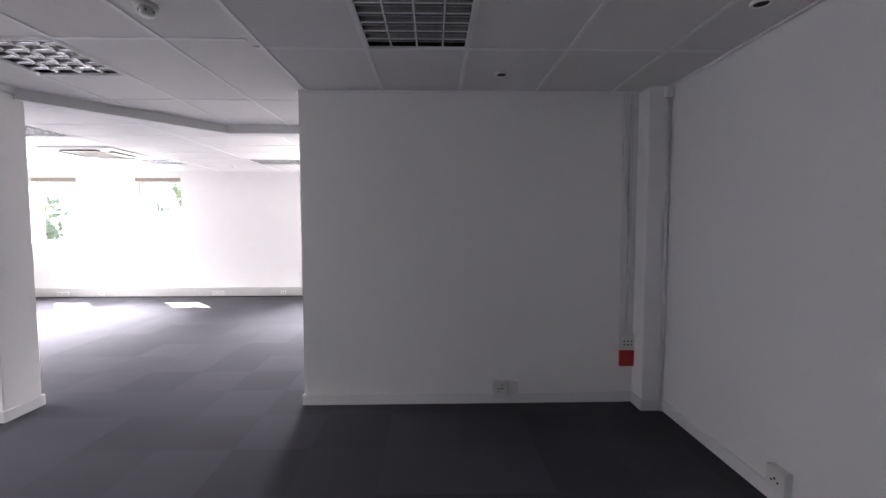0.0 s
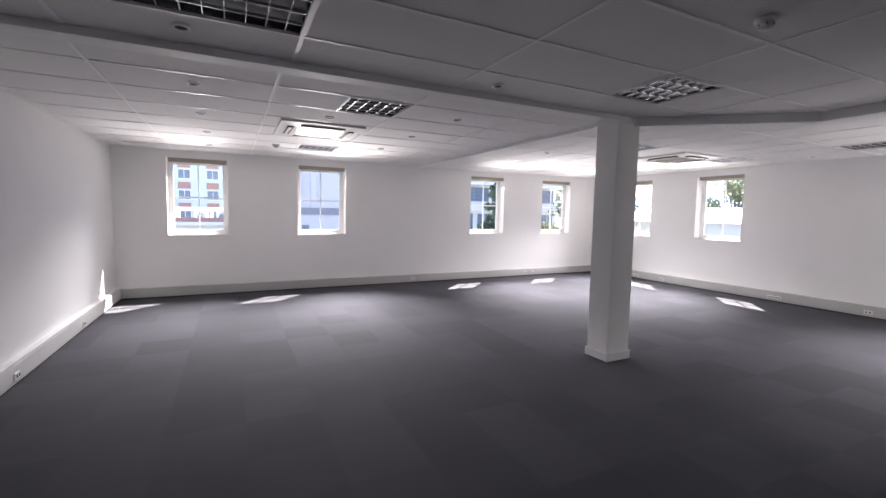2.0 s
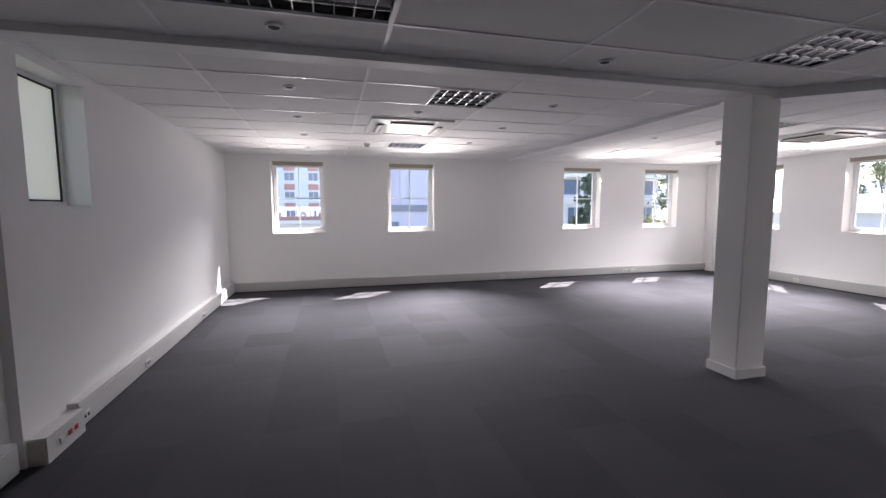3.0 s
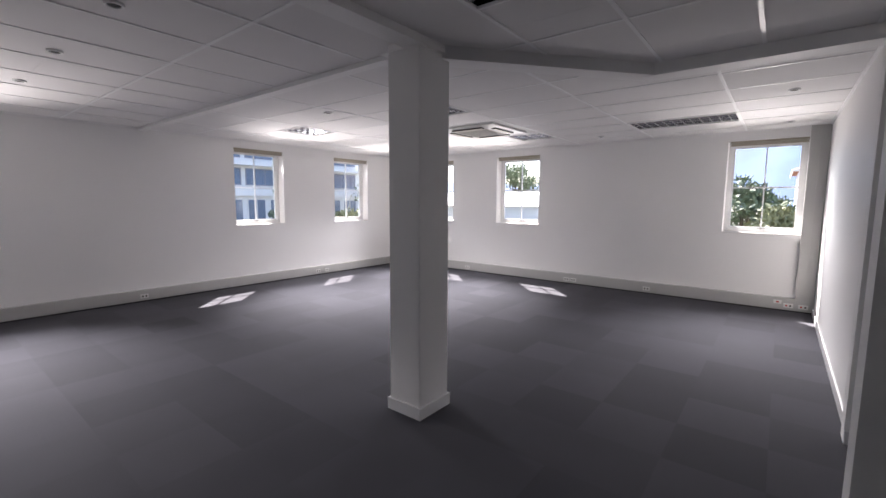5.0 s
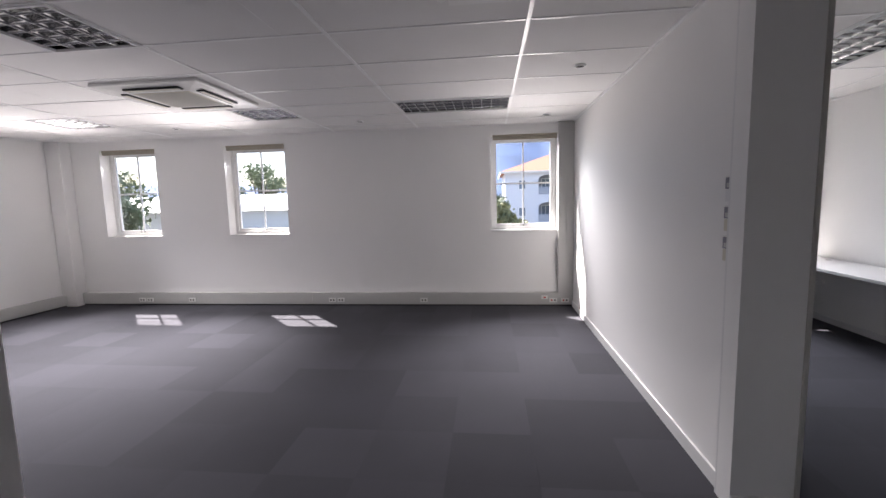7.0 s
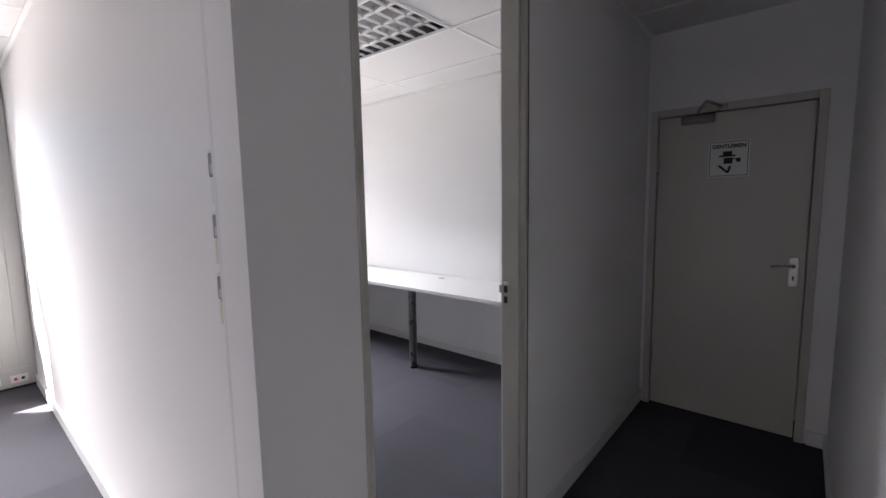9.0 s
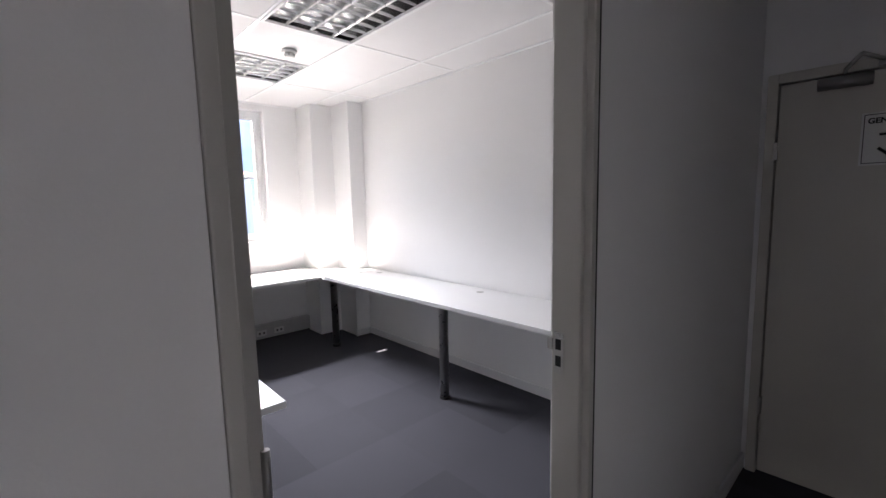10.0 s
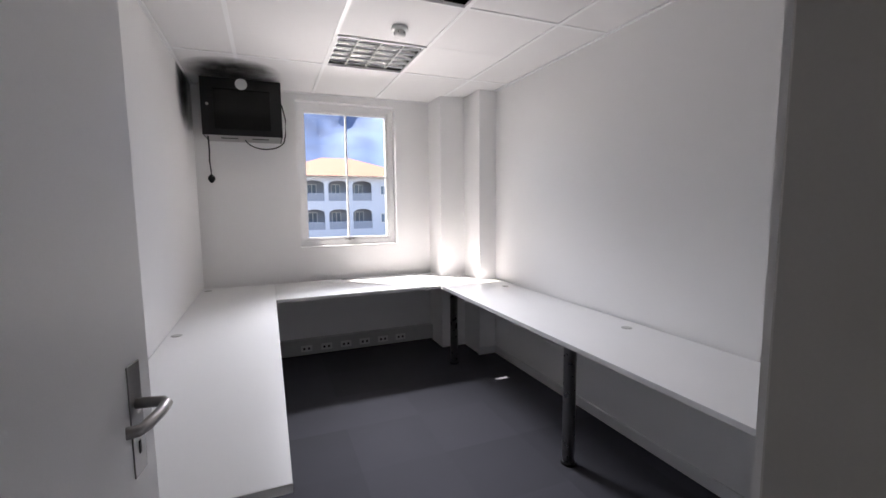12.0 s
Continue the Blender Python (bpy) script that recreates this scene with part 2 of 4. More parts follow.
# ---- setting: walls ----
TOPZ = 2.95
solid("floor", box((WX - TW, SY - 0.4, -0.25), (2.2, ONY + 0.3, -0.012)), SLAB, "concrete floor slab under the carpet", "floor")
solid("wall_west", wall_with_holes("x", WX, -TW, SY - 0.4, NY + 0.4, -0.25, TOPZ, [(a, b, SILL, HEAD) for a, b in W_WIN]), WALL, "white painted outer wall with four small windows")
solid("wall_north", wall_with_holes("y", NY, TW, WX, OWX + 0.06, -0.25, TOPZ, [(a, b, SILL, HEAD) for a, b in N_WIN]), WALL, "white painted outer wall with three small windows")
solid("wall_north_office", wall_with_holes("y", ONY, 0.18, OWX + 0.06, 2.2, -0.25, TOPZ, [(*O_WIN, SILL, 2.455)]), WALL, "white painted office wall with one window")
solid("wall_south", wall_with_holes("y", SY, -0.25, WX, -3.19, -0.25, TOPZ, [(-4.16, -3.44, 1.55, 2.45)]), WALL, "white painted wall with a small deep frosted window")
solid("wall_south_entry", box((-3.19, SY - 0.32, -0.25), (2.2, SY - 0.06, TOPZ)), WALL, "white painted wall behind the entry")
solid("wall_east_entry", box((EX, SY - 0.06, -0.25), (2.2, 3.72, TOPZ)), WALL, "white painted wall of the entry space")
solid("wall_partition", box((-0.985, 3.54, -0.012), (EX, 3.72, TOPZ)), WALL, "free-ended white plasterboard partition wall")
solid("wall_office_west", box((OWX, DY + 0.12, -0.012), (OLX, ONY, TOPZ)), WALL, "white painted office partition wall with three switches")
solid("wall_office_door", wall_with_holes("y", DY, 0.12, OWX - 0.034, 1.93, -0.012, TOPZ, [(-0.605, 0.242, -0.012, CZ - 0.003)]), WALL, "white painted wall with the office doorway")
solid("wall_office_east", box((1.87, DY + 0.12, -0.25), (2.2, ONY, TOPZ)), WALL, "plain white painted office wall")
solid("wall_passage_end", wall_with_holes("x", 1.905, 0.295, 3.72, DY + 0.12, -0.25, TOPZ, [(3.86, 4.69, -0.25, 2.0)]), WALL, "white painted passage end wall around a door")
solid("wall_pillar_entry", box((1.72, 3.365, -0.012), (EX, 3.54, CZ)), WALL, "white boxed-in pipe casing in the corner")
solid("wall_pillar_corner", box((WX, NY - 0.18, -0.012), (WX + 0.24, NY, CZ)), WALL, "white square pillar in the room corner")
solid("wall_pillar_office_wide", box((1.44, 8.60, -0.012), (1.72, ONY, CZ)), WALL, "white square wall pillar in the office")
solid("wall_pillar_office_corner", box((1.695, 8.26, -0.012), (1.87, 8.60, CZ)), WALL, "white boxed pillar in the office corner")
solid("wall_toilet_back", box((2.2, 3.5, -0.25), (2.3, 5.0, TOPZ)), WALL, "plain wall closing the room behind the door")


# ---- setting: ceilings ----
def clip(poly, region):
    out = poly
    n = len(region)
    for i in range(n):
        (ax, ay), (bx, by) = region[i], region[(i + 1) % n]
        src, out = out, []
        for j in range(len(src)):
            p, q = src[j], src[(j + 1) % len(src)]
            dp = (bx - ax) * (p[1] - ay) - (by - ay) * (p[0] - ax)
            dq = (bx - ax) * (q[1] - ay) - (by - ay) * (q[0] - ax)
            if dp >= 0:
                out.append(p)
            if dp * dq < 0:
                s = dp / (dp - dq)
                out.append((p[0] + s * (q[0] - p[0]), p[1] + s * (q[1] - p[1])))
        if len(out) < 3:
            return []
    return out


def prism(bm, poly, z0, z1, index):
    lo = [bm.verts.new((x, y, z0)) for x, y in poly]
    hi = [bm.verts.new((x, y, z1)) for x, y in poly]
    bm.faces.new(list(reversed(lo))).material_index = index
    bm.faces.new(hi).material_index = index
    for i in range(len(poly)):
        j = (i + 1) % len(poly)
        bm.faces.new((lo[i], lo[j], hi[j], hi[i])).material_index = index


def rect(x0, y0, x1, y1):
    return [(x0, y0), (x1, y0), (x1, y1), (x0, y1)]


def grid_ceiling(name, regions, origin, long_axis, holes, label):
    """Suspended ceiling: tiles with slightly lower bars; the long side of a tile runs along long_axis."""
    bm = bmesh.new()
    P = 0.605
    ox, oy = origin
    for region in regions:
        xs, ys = [p[0] for p in region], [p[1] for p in region]
        for i in range(math.floor((min(xs) - ox) / P), math.ceil((max(xs) - ox) / P)):
            for j in range(math.floor((min(ys) - oy) / P), math.ceil((max(ys) - oy) / P)):
                x0, y0 = ox + i * P, oy + j * P
                if any(h[0] - 0.05 < x0 + P / 2 < h[2] + 0.05 and h[1] - 0.05 < y0 + P / 2 < h[3] + 0.05 for h in holes):
                    continue
                poly = clip(rect(x0, y0, x0 + P, y0 + P), region)
                if poly:
                    prism(bm, poly, CZ + 0.005 + 0.0012 * random.random(), CZ + 0.02, 0)
        for i in range(math.floor((min(xs) - ox) / P), math.ceil((max(xs) - ox) / P) + 1):
            if long_axis == "x" and i % 2:
                continue
            poly = clip(rect(ox + i * P - 0.012, min(ys), ox + i * P + 0.012, max(ys)), region)
            if poly:
                prism(bm, poly, CZ, CZ + 0.012, 1)
        for j in range(math.floor((min(ys) - oy) / P), math.ceil((max(ys) - oy) / P) + 1):
            if long_axis == "y" and j % 2:
                continue
            poly = clip(rect(min(xs), oy + j * P - 0.012, max(xs), oy + j * P + 0.012), region)
            if poly:
                prism(bm, poly, CZ + 0.001, CZ + 0.0125, 1)
    return solid(name, bm, [TILE, BAR], label, "ceiling")


L_W = [(-4.39, 0.735, -3.785, 1.34), (-7.415, 0.735, -6.81, 1.34)]
L_E = [(-2.665, 2.60, -2.06, 3.205), (-2.665, -1.03, -2.06, 0.18), (-0.325, 1.50, 0.28, 2.71)]
L_N = [(-2.97, 7.17, -1.76, 7.775), (-4.785, 7.17, -4.18, 7.775), (-7.205, 7.17, -6.60, 7.775), (-4.785, 4.75, -4.18, 5.355), (-7.205, 4.75, -6.60, 5.355)]
L_O = [(0.28, 7.43, 0.885, 8.035), (0.28, 5.615, 0.885, 6.825)]
KX, KY = -2.15, 4.83
grid_ceiling("ceiling_west", [rect(WX, SY, -3.22, 3.46)], (-4.39, 0.13), "y", L_W, "white suspended ceiling with tiles of the open office")
grid_ceiling("ceiling_north", [rect(WX, 3.46, -3.25, NY), [(-3.25, 3.56), (KX, KY), (KX, NY), (-3.25, NY)], rect(KX, KY, OWX, NY)], (-1.76, 7.17), "x", L_N, "white suspended ceiling with tiles by the north windows")
grid_ceiling("ceiling_entry", [rect(-3.22, SY - 0.06, -0.985, 3.54), [(-3.22, 3.54), (KX, 3.54), (KX, KY), (-3.22, 3.6)], rect(KX, 3.54, -0.985, KY)], (-2.06, 0.18), "y", L_E, "white suspended ceiling with tiles over the entry")
grid_ceiling("ceiling_entry_east", [rect(-0.985, SY - 0.06, EX, 3.54), rect(-0.985, 3.72, 1.93, DY)], (-0.325, 0.29), "y", L_E, "white suspended ceiling with tiles beside the partition")
grid_ceiling("ceiling_office", [rect(OLX, DY + 0.12, 1.87, ONY)], (0.28, 8.035), "y", L_O, "white suspended ceiling with tiles in the small office")
solid("ceiling_slab", box((WX - TW, SY - 0.4, TOPZ), (2.3, ONY + 0.3, TOPZ + 0.2)), SLAB, "concrete slab above the suspended ceiling", "ceiling")


def beam(name, a, b, w, drop, label):
    a, b = Vector((*a, 0)), Vector((*b, 0))
    d = (b - a).normalized()
    n = Vector((-d.y, d.x, 0)) * w / 2
    bm = bmesh.new()
    prism(bm, [tuple((p)[:2]) for p in (a - n, b - n, b + n, a + n)], CZ - drop, CZ + 0.03, 0)
    return solid(name, bm, WALL, label, "beam")


beam("trim_beam_south", (-3.20, SY), (-3.20, 3.60), 0.15, 0.045, "narrow white ceiling bulkhead running to the column")
beam("trim_beam_diagonal", (-3.20, 3.56), (KX, KY), 0.17, 0.08, "slanting white ceiling bulkhead beside the column")
beam("trim_beam_east", (KX - 0.03, KY), (OWX, KY), 0.17, 0.082, "short white ceiling bulkhead to the office corner")
beam("trim_beam_west", (WX, 3.45), (-3.44, 3.45), 0.09, 0.03, "thin white ceiling batten from column to wall")

# edge angle round the ceilings
for nm, lo, hi in (("trim_ceiling_west", (WX, SY, CZ - 0.006), (WX + 0.022, NY - 0.18, CZ + 0.004)),
                   ("trim_ceiling_north", (WX + 0.24, NY - 0.022, CZ - 0.006), (OWX, NY, CZ + 0.004)),
                   ("trim_ceiling_south", (WX + 0.022, SY, CZ - 0.006), (-3.28, SY + 0.022, CZ + 0.004)),
                   ("trim_ceiling_east", (OWX - 0.022, DY + 0.17, CZ - 0.006), (OWX, NY - 0.022, CZ + 0.004)),
                   ("trim_ceiling_partition", (-0.985, 3.518, CZ - 0.006), (1.72, 3.54, CZ + 0.004)),
                   ("trim_ceiling_entry", (EX - 0.022, SY, CZ - 0.006), (EX, 3.365, CZ + 0.004)),
                   ("trim_ceiling_office_east", (1.848, DY + 0.12, CZ - 0.006), (1.87, 8.26, CZ + 0.004)),
                   ("trim_ceiling_office_west", (OLX, DY + 0.12, CZ - 0.006), (OLX + 0.022, ONY, CZ + 0.004)),
                   ("trim_ceiling_office_north", (OLX + 0.022, ONY - 0.022, CZ - 0.006), (1.44, ONY, CZ + 0.004)),
                   ("trim_ceiling_passage", (-0.7, DY - 0.022, CZ - 0.006), (1.93, DY, CZ + 0.004))):
    solid(nm, box(lo, hi), BAR, "white metal edge angle of the ceiling", "trim")

# ---- skirting ----
def skirting(name, lo, hi, label="white painted skirting board"):
    bm = bmesh.new()
    add_box(bm, lo, hi, 0, 0.004)
    return solid(name, bm, TRIMW, label, "skirting")


skirting("baseboard_partition", (-1.0, 3.525, -0.01), (1.72, 3.54, 0.085))
skirting("baseboard_partition_end", (-1.0, 3.5405, -0.01), (-0.985, 3.735, 0.085))
skirting("baseboard_partition_back", (-0.985, 3.72, -0.01), (1.93, 3.735, 0.085))
skirting("baseboard_pillar_front", (1.705, 3.35, -0.01), (EX - 0.015, 3.365, 0.085))
skirting("baseboard_pillar_side", (1.705, 3.3655, -0.01), (1.72, 3.525, 0.085))
skirting("baseboard_entry", (EX - 0.015, SY - 0.06, -0.01), (EX, 3.35, 0.085))
skirting("baseboard_east", (OWX - 0.015, DY + 0.139, -0.01), (OWX, NY - 0.08, 0.085))
skirting("baseboard_door_wall", (0.27, DY - 0.015, -0.01), (1.93, DY, 0.085))
skirting("baseboard_corner", (OWX - 0.034, DY - 0.015, -0.01), (-0.63, DY, 0.085))
skirting("baseboard_office_east", (1.855, DY + 0.12, -0.01), (1.87, 8.26, 0.07))
skirting("baseboard_office_pillar", (1.68, 8.245, -0.01), (1.855, 8.26, 0.07))
skirting("baseboard_passage_end", (1.89, 3.735, -0.01), (1.905, 3.81, 0.085))
skirting("baseboard_entry_back", (-3.1, SY - 0.06, -0.01), (EX - 0.015, SY - 0.045, 0.085))

# metal corner bead at the open end of the office wall
solid("trim_corner_bead", box((OWX - 0.034, DY + 0.1205, 0.0), (OWX - 0.0005, DY + 0.138, CZ - 0.001), 0.003), TRIMW, "white painted end post of the office wall", "trim")

# ---- windows ----
def window(name, axis, at, a0, a1, z0, z1, inset, blind, label):
    """A white framed window with a transom and a glazing bar. Local: x along the wall, y outwards."""
    w, h = a1 - a0, z1 - z0
    if axis == "y":
        m = pose(a0, at, z0)
    else:
        m = Matrix.Translation((at, a0, z0)) @ Matrix(((0, -1, 0, 0), (1, 0, 0, 0), (0, 0, 1, 0), (0, 0, 0, 1)))
    win = tagged(new(name), label, "window", kind="structure")
    win.matrix_basis = m
    y0, y1 = inset, inset + 0.06
    part("window_frame", boxes(((0.002, y0, 0.002), (0.05, y1, h - 0.002)), ((w - 0.05, y0, 0.002), (w - 0.002, y1, h - 0.002)),
                               ((0.05, y0, 0.002), (w - 0.05, y1, 0.06)), ((0.05, y0, h - 0.06), (w - 0.05, y1, h - 0.002))), UPVC, win)
    part("sash", boxes(((0.05, y0 + 0.012, 0.06), (0.082, y1 - 0.008, h - 0.06)), ((w - 0.082, y0 + 0.012, 0.06), (w - 0.05, y1 - 0.008, h - 0.06)),
                       ((0.082, y0 + 0.012, 0.06), (w - 0.082, y1 - 0.008, 0.092)), ((0.082, y0 + 0.012, h - 0.092), (w - 0.082, y1 - 0.008, h - 0.06))), UPVC, win)
    zm = h * 0.50
    part("transom", box((0.082, y0 + 0.018, zm - 0.011), (w - 0.082, y1 - 0.012, zm + 0.011)), UPVC, win)
    for k, (c0, c1) in enumerate(((0.092, zm - 0.011), (zm + 0.011, h - 0.092))):
        part("glazing_bar", box((w / 2 - 0.009, y0 + 0.02, c0), (w / 2 + 0.009, y1 - 0.014, c1)), UPVC, win)
        for b0, b1 in ((0.082, w / 2 - 0.009), (w / 2 + 0.009, w - 0.082)):
            pane = part("pane", box((b0, y0 + 0.028, c0), (b1, y0 + 0.033, c1)), GLASS, win)
            pane.visible_shadow = False
    part("window_sill", box((0.0, 0.002, -0.0), (w, inset + 0.004, 0.012), 0.003), TRIMW, win)
    st = part("stay", boxes(((w / 2 - 0.05, y0 - 0.018, 0.066), (w / 2 + 0.05, y0 + 0.004, 0.076)), ((w / 2 - 0.012, y0 - 0.03, 0.06), (w / 2 + 0.012, y0 + 0.003, 0.082)), bevel=0.003), NICKEL, win, "grey metal window stay")
    if blind:
        bl = thing("window_blind", (0, 0, 0), "raised beige slatted blind in the window head", "blind", "window blinds")
        bl.matrix_basis = m
        part("head_rail", box((0.03, 0.012, h - 0.03), (w - 0.01, 0.05, h - 0.001), 0.002), BLIND, bl)
        for k in range(5):
            part("slat", box((0.034, 0.014 + 0.001 * (k % 2), h - 0.039 - 0.0075 * k), (w - 0.014, 0.048, h - 0.033 - 0.0075 * k)), BLIND, bl)
        part("cord", tube([(w - 0.03, 0.01, h - 0.02), (w - 0.03, 0.01, h - 0.10)], 0.002, 6), CREAM, bl)
    return win


num = 1
for a, b in W_WIN:
    window("window_%d" % num, "x", WX, a, b, SILL, HEAD, 0.17, True, "white-framed window with four clear panes in a deep reveal")
    num += 1
for a, b in N_WIN:
    window("window_%d" % num, "y", NY, a, b, SILL, HEAD, 0.17, True, "white-framed window with four clear panes in a deep reveal")
    num += 1
window("window_8", "y", ONY, *O_WIN, SILL, 2.455, 0.08, False, "white-framed office window with four clear panes")
win9 = tagged(new("window_9"), "small frosted window in a deep white reveal", "window", kind="structure")
win9.matrix_basis = pose(-4.16, SY - 0.20, 1.55)
part("window_frame", boxes(((0.001, 0, 0.001), (0.035, 0.04, 0.899)), ((0.685, 0, 0.001), (0.719, 0.04, 0.899)), ((0.035, 0, 0.001), (0.685, 0.04, 0.035)), ((0.035, 0, 0.865), (0.685, 0.04, 0.899))), UPVC, win9)
part("gasket", boxes(((0.035, 0.008, 0.035), (0.047, 0.03, 0.865)), ((0.673, 0.008, 0.035), (0.685, 0.03, 0.865)), ((0.047, 0.008, 0.035), (0.673, 0.03, 0.047)), ((0.047, 0.008, 0.853), (0.673, 0.03, 0.865))), DARK, win9)
part("pane", box((0.047, 0.016, 0.047), (0.673, 0.021, 0.853)), FROST, win9, "frosted greenish glass").visible_shadow = False

# ---- column ----
col = thing("column", (-3.30, 3.44, 0), "square white plastered column on the carpet", "column")
col["kind"] = "structure"
part("shaft", box((-0.125, -0.155, -0.01), (0.155, 0.155, CZ + 0.01), 0.006), WALL, col)
part("skirting", boxes(((-0.14, -0.17, -0.01), (0.17, -0.155, 0.085)), ((-0.14, 0.155, -0.01), (0.17, 0.17, 0.085)), ((-0.14, -0.155, -0.01), (-0.125, 0.155, 0.085)), ((0.155, -0.155, -0.01), (0.17, 0.155, 0.085)), bevel=0.003), TRIMW, col)
part("cap", box((-0.185, -0.165, CZ - 0.05), (0.165, 0.165, CZ - 0.0455)), WALL, col)


# ---- recessed lights ----
def louvre_light(name, w, d, label):
    """Recessed light with a parabolic louvre; its origin is the corner, at ceiling height."""
    ob = thing(name, (0, 0, 0), label, "ceiling light", "recessed louvre lights")
    t = 0.02
    part("frame", boxes(((0.004, 0.004, -0.006), (w - 0.004, t, 0.01)), ((0.004, d - t, -0.006), (w - 0.004, d - 0.004, 0.01)), ((0.004, t, -0.006), (t, d - t, 0.01)), ((w - t, t, -0.006), (w - 0.004, d - t, 0.01))), BAR, ob)
    part("housing", boxes(((0.01, 0.01, 0.10), (w - 0.01, d - 0.01, 0.11)), ((0.01, 0.01, 0.01), (0.016, d - 0.01, 0.10)), ((w - 0.016, 0.01, 0.01), (w - 0.01, d - 0.01, 0.10)), ((0.016, 0.01, 0.01), (w - 0.016, 0.016, 0.10)), ((0.016, d - 0.016, 0.01), (w - 0.016, d - 0.01, 0.10))), REFL, ob)
    long_x = w > d + 0.1
    nx, ny = (12, 4) if long_x else ((4, 12) if d > w + 0.1 else (4, 6))

    def blade(a, b, thick, flip):
        bm = bmesh.new()
        for s in (-1, 1):
            pr = [(0.0, 0.0), (0.35, 0.02), (0.75, 0.045), (1.0, 0.055)]
            pts = [(s * thick * (0.25 + u * 1.5), z) for u, z in pr]
            for (u0, z0), (u1, z1) in zip(pts, pts[1:]):
                q = [(a, u0, z0), (b, u0, z0), (b, u1, z1), (a, u1, z1)]
                if flip:
                    q = [(y, x, z) for x, y, z in q]
                bm.faces.new([bm.verts.new(p) for p in q]).smooth = True
        q = [(a, -thick / 4, 0), (b, -thick / 4, 0), (b, thick / 4, 0), (a, thick / 4, 0)]
        bm.faces.new([bm.verts.new((y, x, z) if flip else (x, y, z)) for x, y, z in q])
        bmesh.ops.remove_doubles(bm, verts=bm.verts, dist=0.0004)
        bmesh.ops.recalc_face_normals(bm, faces=bm.faces)
        return bm
    for i in range(1, nx):
        o = part("cross_blade", blade(t, d - t, 0.006 if nx > ny else 0.012, True), ALU, ob)
        o.location = (w * i / nx, 0, 0.002)
    for j in range(1, ny):
        o = part("side_blade", blade(t, w - t, 0.012 if nx > ny else 0.006, False), ALU, ob)
        o.location = (0, d * j / ny, 0.003)
    tubes = 3 if min(nx, ny) == 4 else 2
    for k in range(tubes):
        if long_x:
            c = d * (k + 0.5) / tubes
            part("lamp_tube", tube([(0.03, c, 0.08), (w - 0.03, c, 0.08)], 0.013, 10), TRUNK, ob)
        else:
            c = w * (k + 0.5) / tubes
            part("lamp_tube", tube([(c, 0.03, 0.08), (c, d - 0.03, 0.08)], 0.013, 10), TRUNK, ob)
    return ob


made = {}
for r in L_W + L_E + L_N + L_O:
    w, d = round(r[2] - r[0], 3), round(r[3] - r[1], 3)
    if (w, d) not in made:
        lab = "unlit square recessed ceiling light with metal louvre" if abs(w - d) < 0.1 else "unlit long recessed ceiling light with metal louvre"
        made[w, d] = louvre_light("ceiling_light", w, d, lab)
        made[w, d].matrix_basis = pose(r[0], r[1], CZ)
    else:
        copy_thing(made[w, d], pose(r[0], r[1], CZ))


# ---- downlights and detectors ----
dl = thing("downlight", (0, 0, 0), "small unlit round recessed downlight with white ring", "downlight", "ceiling downlights")
part("ring", lathe([(0.034, -0.002), (0.036, -0.007), (0.044, -0.008), (0.047, -0.004), (0.047, 0.006), (0.034, 0.006)], 20), BAR, dl)
part("lamp", lathe([(0.033, -0.0022), (0.031, -0.0032), (0.012, -0.0034), (0.001, -0.0034)], 16), DARK, dl, "dark reflector lamp")
DL = [(-2.85, -0.44), (-2.90, 1.68), (0.55, 3.13), (1.62, 2.14), (-4.06, -0.465), (-5.26, -0.48), (-6.46, -0.48), (-7.7, -0.5), (-4.74, 0.75), (-4.146, 1.98), (-5.36, 1.95), (-6.6, 1.93),
      (-1.28, 6.30), (-1.28, 8.22), (-3.6, 8.12), (-6.05, 8.05), (-5.55, 4.4)]
dl.matrix_basis = pose(*DL[0], CZ)
for p in DL[1:]:
    copy_thing(dl, pose(*p, CZ))
sd = thing("smoke_detector", (0, 0, 0), "round white smoke detector under the ceiling", "smoke detector", "smoke detectors")
part("base", lathe([(0.048, 0.006), (0.052, 0.0), (0.052, -0.012), (0.046, -0.016), (0.02, -0.016)], 24), PLASTIC, sd)
part("sensor", lathe([(0.03, -0.016), (0.036, -0.024), (0.036, -0.040), (0.028, -0.048), (0.01, -0.050)], 24), PLASTIC, sd)
for k in range(6):
    a = k * math.pi / 3
    part("vent", box((0.033 * math.cos(a) - 0.004, 0.033 * math.sin(a) - 0.004, -0.036), (0.033 * math.cos(a) + 0.004, 0.033 * math.sin(a) + 0.004, -0.027)), DARK, sd)
SD = [(-1.29, 2.22), (0.62, 7.2), (-7.1, 0.42), (-5.6, 5.6)]
sd.matrix_basis = pose(*SD[0], CZ)
for p in SD[1:]:
    copy_thing(sd, pose(*p, CZ))


